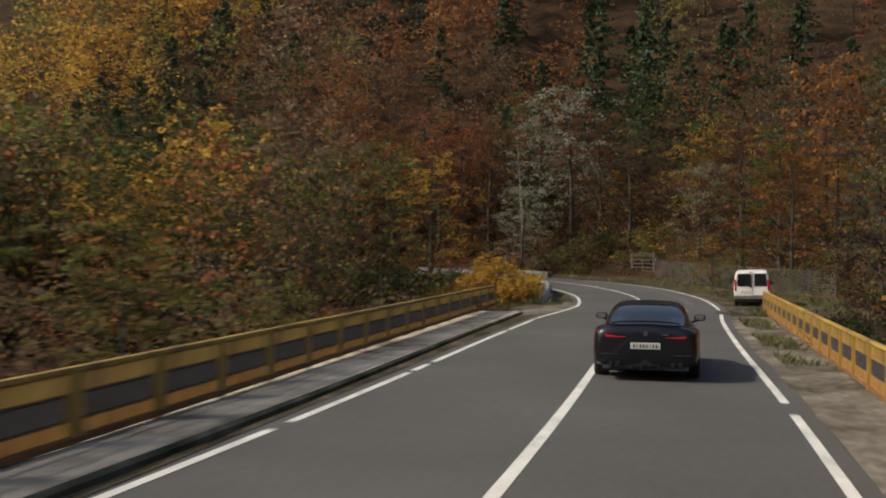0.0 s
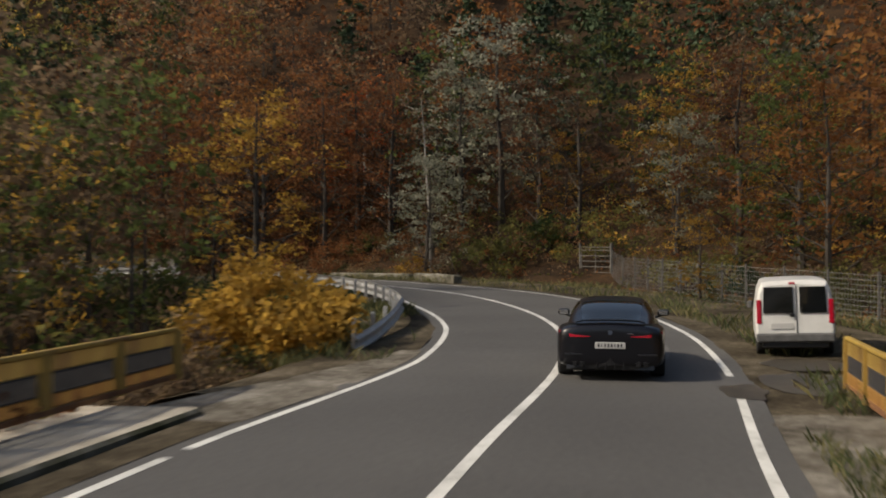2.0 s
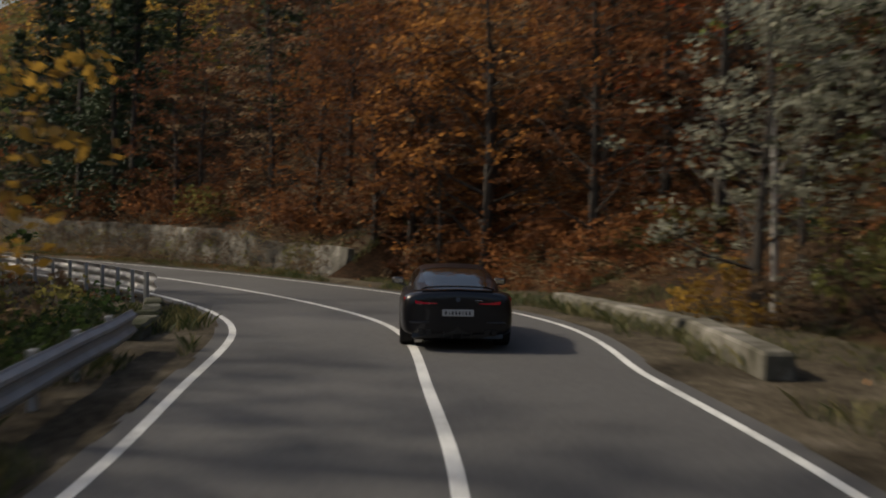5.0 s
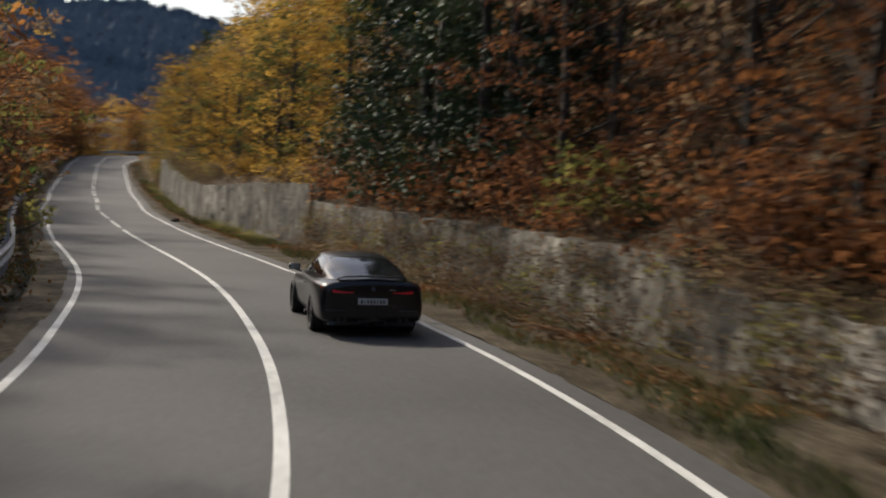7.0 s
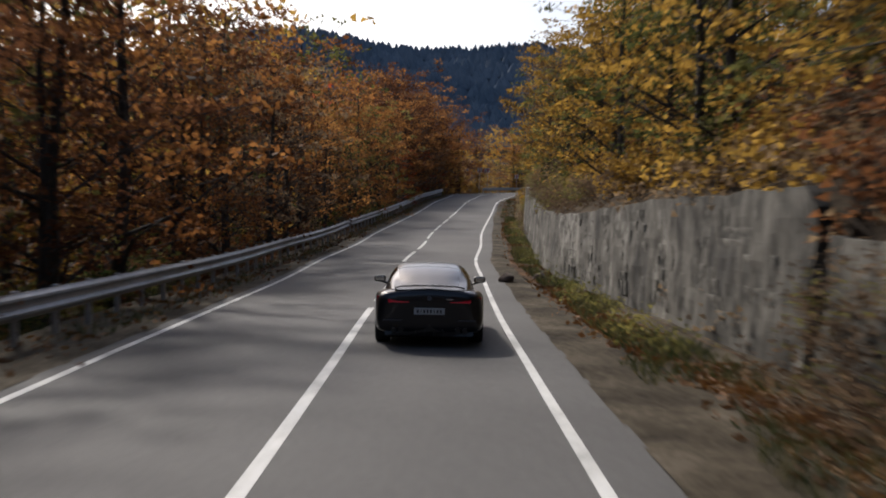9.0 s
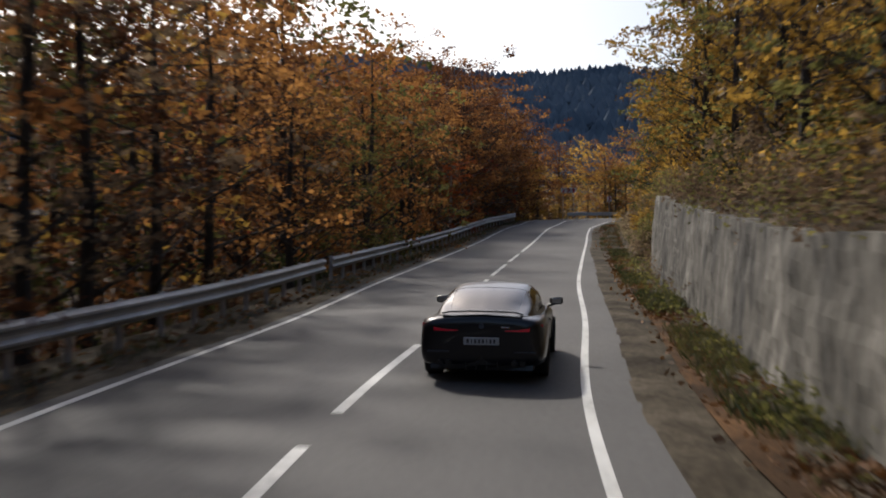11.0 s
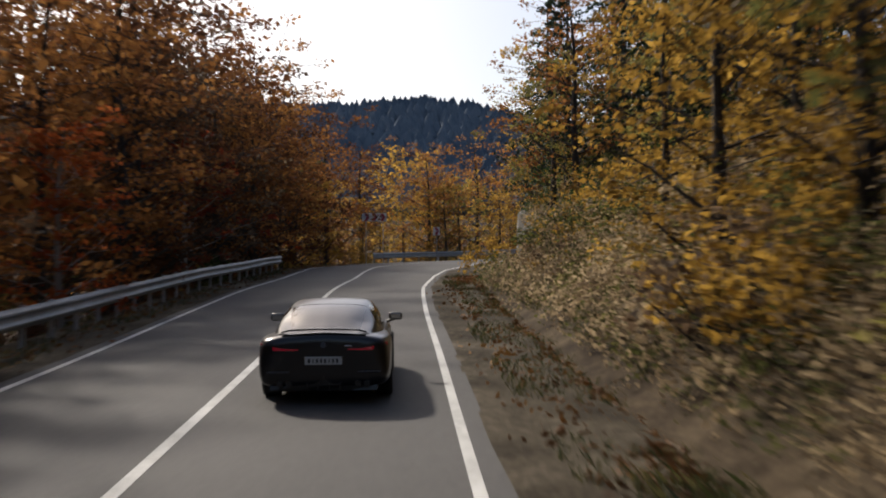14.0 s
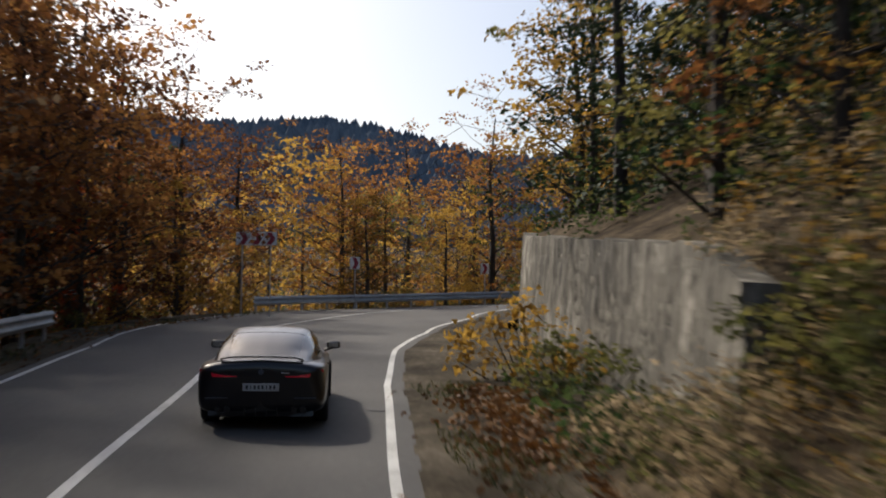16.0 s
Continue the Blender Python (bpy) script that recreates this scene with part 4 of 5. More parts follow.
def ring(y, half):
    """A closed symmetric section at y from its right half, bottom to top: (x, z)."""
    return [(x, y, z) for x, z in half] + [(-x, y, z) for x, z in reversed(half)]


def subdivided(ob, levels=2):
    m = ob.modifiers.new("smooth", "SUBSURF")
    m.levels = m.render_levels = levels
    return ob


def wheel(parent, x, y, r, w, name="wheel"):
    hub = new(name)
    hub.parent = parent
    hub.location = (x, y, r)
    bm = bmesh.new()
    prof = [(r * 0.70, -w / 2 + 0.01), (r * 0.93, -w / 2), (r * 0.99, -w / 2 + 0.03), (r, -w / 4), (r, w / 4), (r * 0.99, w / 2 - 0.03), (r * 0.93, w / 2), (r * 0.70, w / 2 - 0.01)]
    n = 28
    loft(bm, [[(px, math.cos(a) * pr, math.sin(a) * pr) for pr, px in prof] for a in [6.28318 * i / n for i in range(n + 1)]], False)
    part("tyre", bm, M_TYRE, hub, smooth=True)
    bm = bmesh.new()
    s = 1 if x > 0 else -1
    cyl(bm, r * 0.71, r * 0.71, w * 0.5, pose(-s * w * 0.12, 0, 0, 0, 90, 0), 24)
    for k in range(10):
        a = 36 * k
        m = pose(s * w * 0.36, 0, 0, a, 0, 0)
        q = bmesh.ops.create_cube(bm, size=1.0)
        bmesh.ops.transform(bm, matrix=m @ Matrix.Translation((0, 0, r * 0.36)) @ Matrix.Diagonal((0.03, r * 0.11, r * 0.66, 1)), verts=q["verts"])
    cyl(bm, r * 0.14, r * 0.14, 0.05, pose(s * w * 0.36, 0, 0, 0, 90, 0), 12)
    part("rim", bm, M_RIM, hub, "dark multi-spoke alloy rim")
    return hub


def build_car():
    """Four-door coupe, origin on the ground below the rear axle, nose towards +y."""
    car = new("car")
    tagged(car, "black four-door sports coupe with red tail lights driving ahead", "car")
    # body: y, half width at sill, at belt, sill height, shoulder height, centre height
    S = [(-1.09, 0.80, 0.74, 0.36, 0.86, 0.94), (-1.06, 0.90, 0.87, 0.27, 0.94, 1.04), (-0.92, 0.955, 0.945, 0.24, 0.965, 1.06), (-0.45, 0.975, 0.995, 0.22, 0.965, 1.05), (0.0, 0.965, 1.0, 0.20, 0.955, 1.01),
         (0.5, 0.935, 0.962, 0.19, 0.935, 0.97), (1.2, 0.91, 0.93, 0.19, 0.915, 0.945), (2.0, 0.91, 0.93, 0.19, 0.905, 0.935), (2.7, 0.935, 0.955, 0.20, 0.895, 0.95), (3.05, 0.945, 0.96, 0.21, 0.865, 0.925),
         (3.5, 0.90, 0.90, 0.22, 0.78, 0.84), (3.85, 0.78, 0.77, 0.25, 0.66, 0.70), (4.03, 0.55, 0.55, 0.32, 0.52, 0.55)]
    bm = bmesh.new()
    st = []
    for y, ws, wb, zs, zb, zc in S:
        st.append(ring(y, [(0.0 + 0.02, zs), (ws * 0.9, zs), (ws, zs + 0.10), (ws + 0.012, (zs + zb) / 2 - 0.03), (wb, zb - 0.10), (wb - 0.035, zb), (wb * 0.72, zb + (zc - zb) * 0.7), (0.02, zc)]))
    loft(bm, st)
    body = subdivided(part("body", bm, M_CARPAINT, car, "glossy black bodywork", smooth=True))
    # cabin: one smooth skin, cut into painted shell and panes
    C = np.array([(-0.84, 0.68, 0.48, 1.02, 1.035), (-0.45, 0.76, 0.535, 1.01, 1.145), (0.0, 0.81, 0.565, 0.98, 1.27), (0.45, 0.84, 0.585, 0.95, 1.36), (0.95, 0.85, 0.595, 0.93, 1.405),
                  (1.4, 0.85, 0.60, 0.92, 1.415), (1.85, 0.845, 0.59, 0.91, 1.375), (2.3, 0.83, 0.565, 0.91, 1.25), (2.92, 0.76, 0.58, 0.92, 0.965)])

    def fair(knots, vals, x):
        """Smooth curve through the knots."""
        m = np.gradient(vals, knots)
        i = int(np.clip(np.searchsorted(knots, x) - 1, 0, len(knots) - 2))
        h = knots[i + 1] - knots[i]
        k = (x - knots[i]) / h
        return (2 * k**3 - 3 * k**2 + 1) * vals[i] + (k**3 - 2 * k**2 + k) * h * m[i] + (3 * k**2 - 2 * k**3) * vals[i + 1] + (k**3 - k**2) * h * m[i + 1]
    ys, rs = np.linspace(-0.84, 2.92, 64), np.linspace(0, 4, 25)
    grid = []
    for y in ys:
        wb, wt, zb, zt = (fair(C[:, 0], C[:, k], y) for k in (1, 2, 3, 4))
        hx = np.array([wb, (wb + wt) / 2 + 0.04, wt, wt * 0.62, 0.0])
        hz = np.array([zb, zb + (zt - zb) * 0.55, zt - 0.055 * min(1, (zt - zb) / 0.2), zt - 0.012, zt])
        half = [(fair(np.arange(5.0), hx, r), fair(np.arange(5.0), hz, r)) for r in rs]
        grid.append([Vector((x, y, z)) for x, z in half] + [Vector((-x, y, z)) for x, z in reversed(half[:-1])])
    n = len(grid[0])

    def pane(y, r, left):
        if -0.70 < y < 0.52 and r > 1.95 + 0.12 * max(0, y):
            return "rear_window"
        if y > 2.02 and r > 1.95:
            return "windscreen"
        if 0.02 < y < 2.5 and 0.28 < r < (1.78 if y > 0.4 else 0.9 + 2.2 * y) and abs(y - 1.18) > 0.04 and r < 1.78 - max(0, y - 2.0) * 1.6:
            return "side_window_left" if left else "side_window_right"
        return "roof"
    groups = {}
    for i in range(len(ys) - 1):
        for j in range(n - 1):
            r = rs[j] if j < 24 else rs[47 - j]
            groups.setdefault(pane((ys[i] + ys[i + 1]) / 2, r + 0.08, j >= 24), []).append((i, j))
    for name, cells in groups.items():
        bm = bmesh.new()
        vs = {}
        sink = 0.0 if name == "roof" else 0.004
        for i, j in cells:
            q = []
            for k in ((i, j), (i + 1, j), (i + 1, j + 1), (i, j + 1)):
                if k not in vs:
                    vs[k] = bm.verts.new(grid[k[0]][k[1]] - Vector((0, 0, sink)))
                q.append(vs[k])
            bm.faces.new(q)
        part(name.replace("_left", "").replace("_right", ""), bm, M_CARPAINT if name == "roof" else M_GLASS, car, "glossy black roof and pillars" if name == "roof" else "dark tinted glass", smooth=True)
    bm = bmesh.new()
    box(bm, -0.66, 0.66, -0.6, 2.6, 0.80, 0.95, 0.03)
    part("cabin_floor", bm, M_TRIM, car)
    for s in (1, -1):
        # mirrors
        bm = bmesh.new()
        box(bm, -0.12, 0.12, -0.06, 0.07, -0.065, 0.065, 0.03)
        mir = part("mirror", bm, M_TRIM, car, "black wing mirror", smooth=True)
        mir.location = (s * 1.03, 2.28, 1.03)
        bm = bmesh.new()
        box(bm, -0.09, 0.09, -0.068, -0.06, -0.045, 0.045, 0.003)
        part("mirror_glass", bm, M_CHROME, mir)
        bm = bmesh.new()
        tube_between(bm, (0, 0.02, -0.05), (-s * 0.16, 0.05, -0.10), 0.02, 0.025)
        part("mirror_arm", bm, M_TRIM, mir)
        # tail lights: slim wedge with an inward bar
        bm = bmesh.new()
        prof = [(0.36, 0.812, 0.826), (0.54, 0.806, 0.832), (0.70, 0.806, 0.856), (0.84, 0.826, 0.900), (0.925, 0.86, 0.912)]
        ys = [-1.095, -1.09, -1.075, -1.02, -0.90]
        loft(bm, [[(s * x, y - 0.012, z0), (s * x, y - 0.012, z1), (s * (x - 0.005), y + 0.06, z1), (s * (x - 0.005), y + 0.06, z0)] for (x, z0, z1), y in zip(prof, ys)])
        part("tail_light", bm, M_RED, car, "slim red tail light")
        bm = bmesh.new()
        loft(bm, [[(s * x, y, z0), (s * x, y, z1), (s * x, y + 0.06, z1), (s * x, y + 0.06, z0)] for x, y, z0, z1 in ((0.66, -1.055, 0.36, 0.42), (0.80, -1.02, 0.36, 0.60), (0.87, -0.93, 0.34, 0.66))])
        part("rear_vent", bm, M_TRIM, car, "black bumper side vent")
        bm = bmesh.new()
        box(bm, s * 0.66 - 0.17, s * 0.66 + 0.17, -1.105, -1.04, 0.475, 0.505, 0.008)
        part("bumper_strip", bm, M_RIM, car, "thin dark metallic bumper strip")
        bm = bmesh.new()
        box(bm, s * 0.72 - 0.05, s * 0.72 + 0.05, 3.52, 3.72, 0.64, 0.72, 0.02)
        part("headlight", bm, M_CHROME, car)
        for k in (0.50, 0.63):
            bm = bmesh.new()
            cyl(bm, 0.048, 0.048, 0.14, pose(s * k, -1.04, 0.325, 90, 0, 0), 16)
            cyl(bm, 0.038, 0.038, 0.15, pose(s * k, -1.045, 0.325, 90, 0, 0), 16)
            part("exhaust_pipe", bm, M_TRIM, car, "dark round exhaust pipe")
        bm = bmesh.new()
        box(bm, s * 0.962 - 0.012, s * 0.962 + 0.012, 1.02, 1.22, 0.80, 0.825, 0.006)
        part("door_handle", bm, M_CARPAINT, car)
    bm = bmesh.new()
    loft(bm, [[(x, -1.03 + abs(x) * 0.12, z), (x, -1.05 + abs(x) * 0.12, z + 0.025), (x, -0.80, z + 0.018), (x, -0.80, z - 0.01)] for x, z in ((-0.62, 1.045), (-0.5, 1.075), (-0.2, 1.092), (0.2, 1.092), (0.5, 1.075), (0.62, 1.045))])
    part("spoiler", bm, M_TRIM, car, "black boot-lid lip spoiler")
    bm = bmesh.new()
    loft(bm, [[(x, -1.045, 0.22), (x, -1.085 + abs(x) * 0.08, 0.30), (x, -1.085 + abs(x) * 0.08, 0.45), (x, -0.98, 0.47), (x, -0.9, 0.22)] for x in (-0.78, -0.4, 0, 0.4, 0.78)])
    part("diffuser", bm, M_TRIM, car, "black rear diffuser")
    for x in (-0.24, -0.08, 0.08, 0.24):
        bm = bmesh.new()
        box(bm, x - 0.01, x + 0.01, -1.09, -0.95, 0.21, 0.34, 0.004)
        part("diffuser_fin", bm, M_TRIM, car)
    bm = bmesh.new()
    box(bm, -0.27, 0.27, -1.108, -1.05, 0.60, 0.715, 0.006)
    plate = part("number_plate", bm, M_PLATE, car, "white number plate with dark bars")
    for i, w in enumerate((0.05, 0.03, 0.045, 0.045, 0.045, 0.03, 0.045, 0.045)):
        x = -0.21 + 0.058 * i
        bm = bmesh.new()
        box(bm, x - w / 2 + 0.012, x + w / 2 - 0.002, -1.112, -1.107, 0.628, 0.688)
        part("plate_bar", bm, M_INK, plate)
    bm = bmesh.new()
    cyl(bm, 0.04, 0.04, 0.02, pose(0, -1.095, 0.885, 90, 0, 0), 18)
    part("badge", bm, M_BLUEBADGE, car, "round bonnet badge")
    bm = bmesh.new()
    box(bm, 0.30, 0.42, -1.10, -1.06, 0.862, 0.878, 0.003)
    part("model_badge", bm, M_CHROME, car)
    bm = bmesh.new()
    box(bm, -0.78, 0.78, -0.6, 3.6, 0.14, 0.34, 0.03)
    part("underbody", bm, M_TRIM, car)
    wheels = [wheel(car, sx, y, 0.345, 0.27) for sx in (0.855, -0.855) for y in (0.0, 3.02)]
    return car, wheels


CAR, WHEELS = build_car()

# ---- the parked van ----
M_VANWHITE = mat("white_van_paint", [(0.50, 0.50, 0.48), (0.62, 0.62, 0.60), (0.68, 0.68, 0.66)], scale=1.5, rough=0.4, bump=0, coat=0.3)
M_GREYPLASTIC = mat("grey_plastic", [(0.05, 0.05, 0.05), (0.08, 0.08, 0.08), (0.11, 0.11, 0.11)], scale=8, rough=0.7)


def build_van():
    """Small panel van, origin on the ground below the rear bumper, nose towards +y."""
    van = new("van")
    tagged(van, "small white panel van parked on the muddy verge", "van")
    S = [(0.0, 0.80, 0.36, 1.70, 0.66), (0.06, 0.85, 0.34, 1.80, 0.70), (0.5, 0.86, 0.33, 1.83, 0.71), (2.2, 0.86, 0.33, 1.84, 0.70), (2.6, 0.86, 0.33, 1.78, 0.68), (2.95, 0.86, 0.33, 1.38, 0.70), (3.3, 0.86, 0.34, 1.12, 0.74), (3.9, 0.84, 0.36, 0.98, 0.70), (4.18, 0.70, 0.40, 0.80, 0.60)]
    bm = bmesh.new()
    loft(bm, [ring(y, [(0.02, zb), (w - 0.02, zb), (w, zb + 0.14), (w + 0.005, zb + (zt - zb) * 0.45), (wt + (w - wt) * 0.55, zt - (zt - zb) * 0.16), (wt, zt - 0.03), (wt * 0.8, zt), (0.02, zt + 0.02)]) for y, w, zb, zt, wt in S])
    part("body", bm, M_VANWHITE, van, "white dirty bodywork", smooth=False)
    for x0, x1 in ((-0.69, -0.03), (0.11, 0.69)):
        bm = bmesh.new()
        loft(bm, [[(x0, -0.03, 1.04), (x1, -0.03, 1.04), (x1 * 0.96, -0.03, 1.66), (x0 * 0.96, -0.03, 1.66)], [(x0, 0.06, 1.06), (x1, 0.06, 1.06), (x1 * 0.97, 0.09, 1.62), (x0 * 0.93, 0.09, 1.62)]])
        part("rear_window", bm, M_GLASS, van, "dark rear door window")
    bm = bmesh.new()
    box(bm, 0.03, 0.05, -0.012, 0.02, 0.45, 1.70)
    part("door_gap", bm, M_TRIM, van)
    for s in (1, -1):
        bm = bmesh.new()
        box(bm, s * 0.775 - 0.05, s * 0.775 + 0.06, -0.02, 0.10, 0.78, 1.36, 0.02)
        part("tail_light", bm, M_RED, van, "tall red tail light")
        bm = bmesh.new()
        box(bm, s * 0.865 - 0.004, s * 0.865 + 0.012, 2.15, 2.85, 1.08, 1.45, 0.004)
        part("side_window", bm, M_GLASS, van)
        bm = bmesh.new()
        box(bm, s * 0.93 - 0.06, s * 0.93 + 0.06, 2.75, 2.87, 1.02, 1.22, 0.03)
        part("mirror", bm, M_GREYPLASTIC, van)
        for y in (0.72, 3.35):
            wheel(van, s * 0.75, y, 0.31, 0.19)
    bm = bmesh.new()
    box(bm, -0.85, 0.85, -0.09, 0.12, 0.34, 0.56, 0.04)
    part("rear_bumper", bm, M_GREYPLASTIC, van, "dirty grey rear bumper")
    bm = bmesh.new()
    box(bm, -0.72, 0.72, -0.02, 0.25, 0.20, 0.36, 0.03)
    part("underside", bm, M_TRIM, van)
    bm = bmesh.new()
    box(bm, -0.52, -0.04, -0.022, -0.008, 0.66, 0.80, 0.004)
    plate = part("number_plate", bm, M_PLATE, van, "white dirty number plate")
    bm = bmesh.new()
    tube_between(bm, (-0.05, -0.03, 0.99), (-0.36, -0.03, 1.10), 0.012, 0.008)
    box(bm, -0.10, 0.0, -0.05, 0.0, 0.95, 1.03, 0.01)
    part("rear_wiper", bm, M_TRIM, van)
    bm = bmesh.new()
    box(bm, -0.12, 0.02, -0.01, 0.05, 1.72, 1.77, 0.01)
    part("brake_light", bm, M_RED, van)
    return van


van = build_van()
_p = at(51.8, 5.0, 0.02)
van.matrix_world = pose(_p.x, _p.y, _p.z, 0, -2.0, heading(50) - 6.0) @ Matrix.Diagonal((0.96, 0.96, 0.91, 1))

# ---- fence with gate ----
def mesh_fence(points, label, h=1.55):
    root = new("fence")
    tagged(root, label, "fence")
    zs = [float(land(np.array([p[0]]), np.array([p[1]]))[0]) for p in points]
    root.location = (points[0][0], points[0][1], zs[0])
    pm, wm = None, None
    for i, ((x0, y0), (x1, y1)) in enumerate(zip(points, points[1:])):
        n = max(1, round(math.hypot(x1 - x0, y1 - y0) / 2.3))
        for k in range(n):
            f, g = k / n, (k + 1) / n
            a = Vector((x0 + (x1 - x0) * f, y0 + (y1 - y0) * f, zs[i] + (zs[i + 1] - zs[i]) * f)) - root.location
            b = Vector((x0 + (x1 - x0) * g, y0 + (y1 - y0) * g, zs[i] + (zs[i + 1] - zs[i]) * g)) - root.location
            if pm is None:
                bm = bmesh.new()
                box(bm, -0.035, 0.035, -0.035, 0.035, -0.3, h + 0.1, 0.006)
                p = part("post", bm, M_POST, root)
                pm = p.data
                bm = bmesh.new()
                w = (b - a).length
                for z in np.arange(0.1, h, 0.16):
                    box(bm, 0, w, -0.004, 0.004, z - 0.004, z + 0.004)
                for x in np.arange(0.08, w, 0.16):
                    box(bm, x - 0.003, x + 0.003, -0.003, 0.003, 0.1, h)
                p2 = part("wire_panel", bm, M_WIRE, root)
                wm = p2.data
            else:
                p, p2 = new("post", pm), new("wire_panel", wm)
                p.parent = p2.parent = root
            tagged(p2, "grey wire mesh", kind="stuff")
            p.location = a
            p2.matrix_basis = Matrix.Translation(a) @ (b - a).to_track_quat("X", "Z").to_matrix().to_4x4()
    return root


M_POST = mat("weathered_post", [(0.05, 0.045, 0.04), (0.09, 0.085, 0.075), (0.14, 0.13, 0.12)], scale=5, rough=0.9)
M_WIRE = plain("wire", (0.26, 0.26, 0.25), 0.55, 0.3)
mesh_fence([(21.0, 56.0), (18.8, 66.0), (17.6, 74.0), (17.2, 81.0), (17.1, 83.6)], "sagging wire mesh fence on grey posts in dry grass")


def gate(x, y, turn):
    root = new("gate")
    tagged(root, "grey metal bar gate standing in the fence", "gate")
    root.matrix_world = pose(x, y, float(land(np.array([x]), np.array([y]))[0]), 0, 0, turn)
    for k, xx in enumerate((0.0, 3.2)):
        bm = bmesh.new()
        box(bm, xx - 0.06, xx + 0.06, -0.06, 0.06, -0.3, 1.85, 0.01)
        part("gate_post", bm, M_POST, root)
    for z in (0.25, 0.55, 0.85, 1.15, 1.45, 1.62):
        bm = bmesh.new()
        box(bm, 0.06, 3.14, -0.02, 0.02, z - 0.02, z + 0.02, 0.004)
        part("bar", bm, M_POST, root)
    for xx in (0.12, 1.6, 3.08):
        bm = bmesh.new()
        box(bm, xx - 0.02, xx + 0.02, -0.022, 0.022, 0.22, 1.66, 0.004)
        part("upright", bm, M_POST, root)


gate(17.2, 84.0, 112)

# ---- chevron signs ----
M_SIGNWHITE = plain("sign_white", (0.75, 0.73, 0.7), 0.5)
M_SIGNRED = plain("sign_dark_red", (0.28, 0.02, 0.04), 0.5)


def chevron_sign(x, y, turn, zc, w, h, n, label):
    """A board with n arrowheads on posts."""
    root = new("chevron_sign")
    tagged(root, label, "road sign", "bend signs")
    z0 = float(land(np.array([x]), np.array([y]))[0])
    root.matrix_world = pose(x, y, z0, 0, 0, turn)
    zc -= z0
    bm = bmesh.new()
    box(bm, -w / 2, w / 2, -0.015, 0.015, zc - h / 2, zc + h / 2, 0.004)
    part("board", bm, M_SIGNWHITE, root, "white sign board")
    for i in range(n):
        c = -w / 2 + w * (i + 0.5) / n
        a, t = w / n * 0.28, w / n * 0.40
        bm = bmesh.new()
        pts = [(c - a, h * 0.46), (c - a + t, h * 0.46), (c + a + t * 0.3, 0), (c - a + t, -h * 0.46), (c - a, -h * 0.46), (c + a - t * 0.7, 0)]
        loft(bm, [[(px, -0.022, zc + pz) for px, pz in pts], [(px, -0.014, zc + pz) for px, pz in pts]])
        part("arrowhead", bm, M_SIGNRED, root, "dark red arrowhead")
    for xx in ((-w * 0.35, w * 0.35) if n > 1 else (0,)):
        bm = bmesh.new()
        box(bm, xx - 0.03, xx + 0.03, 0.016, 0.06, -0.4, zc + h / 2 - 0.03, 0.004)
        part("post", bm, M_GALV, root)
    return root


chevron_sign(-195.9, 162.7, 62, 11.6, 1.9, 0.62, 3, "white bend sign with three dark red arrowheads")
chevron_sign(-205.0, 171.6, 45, 11.2, 0.6, 0.7, 1, "small white bend sign with one dark red arrowhead")
chevron_sign(-208.8, 182.5, 30, 11.4, 0.6, 0.7, 1, "small white bend sign with one dark red arrowhead")

# ---- roadside stones ----
def rock(q, u, size, seedv, label):
    bm = bmesh.new()
    bmesh.ops.create_icosphere(bm, subdivisions=3, radius=size)
    for v in bm.verts:
        v.co *= 1 + 0.35 * noise.noise(v.co * 2.2 / size * 0.5 + Vector((seedv, 0, 0)))
        v.co.z *= 0.75
    ob = part("rock", bm, M_ROCK)
    ob.location = at(q, u, size * 0.4)
    return tagged(ob, label, "rock", "fallen rocks on the verge")


M_ROCK = mat("brown_rock", [(0.04, 0.03, 0.022), (0.08, 0.055, 0.04), (0.13, 0.095, 0.07)], scale=4, rough=0.95, bump=0.8)
rock(170, 3.95, 0.28, 1, "dark brown fallen rock at the road edge")
rock(171, 5.2, 0.24, 4, "dark brown fallen rock below the wall")

# ---- the leaves, weeds and shrubs near the road ----
shrub = build_shrub("yellow_bush", "gold", 2.4, 1.75, 301, 90, 60, 0.085, "large golden-yellow bush at the end of the bridge railing")
_p = at(52.8, -7.0)
plant(shrub, _p.x, _p.y, 1.22, 0)
# single trees that stand out at the bend
for kind, x, y, sc in (("grey", 12.5, 98.0, 1.35), ("grey", 10.0, 100.5, 1.1), ("gold", 23.0, 92.0, 0.9), ("gold", 25.0, 78.0, 0.7), ("olive", 29.0, 74.0, 0.7), ("gold", 17.8, 68.5, 0.36), ("gold", 21.5, 88.0, 0.75), ("gold", 27.0, 84.0, 0.8), ("gold", 16.5, 96.0, 0.6), ("red", 3.0, 110.0, 1.1), ("red", 1.0, 108.0, 0.6), ("grey", 7.4, 91.5, 0.75), ("orange", -9.5, 109.5, 0.8), ("orange", -5.0, 113.0, 0.9), ("orange", -13.0, 112.5, 0.85), ("rust", 1.0, 109.0, 0.8), ("rust", 4.0, 114.0, 0.9), ("rust", -1.0, 117.0, 1.0), ("pine", -31.5, 115.5, 0.9), ("pine", -34.5, 116.0, 1.0), ("pine", -37.5, 117.5, 0.95), ("pine", -33.0, 119.5, 1.1), ("pine", -40.0, 119.5, 1.0), ("orange", -7.5, 107.0, 0.85)):
    plant(TREES[kind][0], x, y, sc, 40 * x)
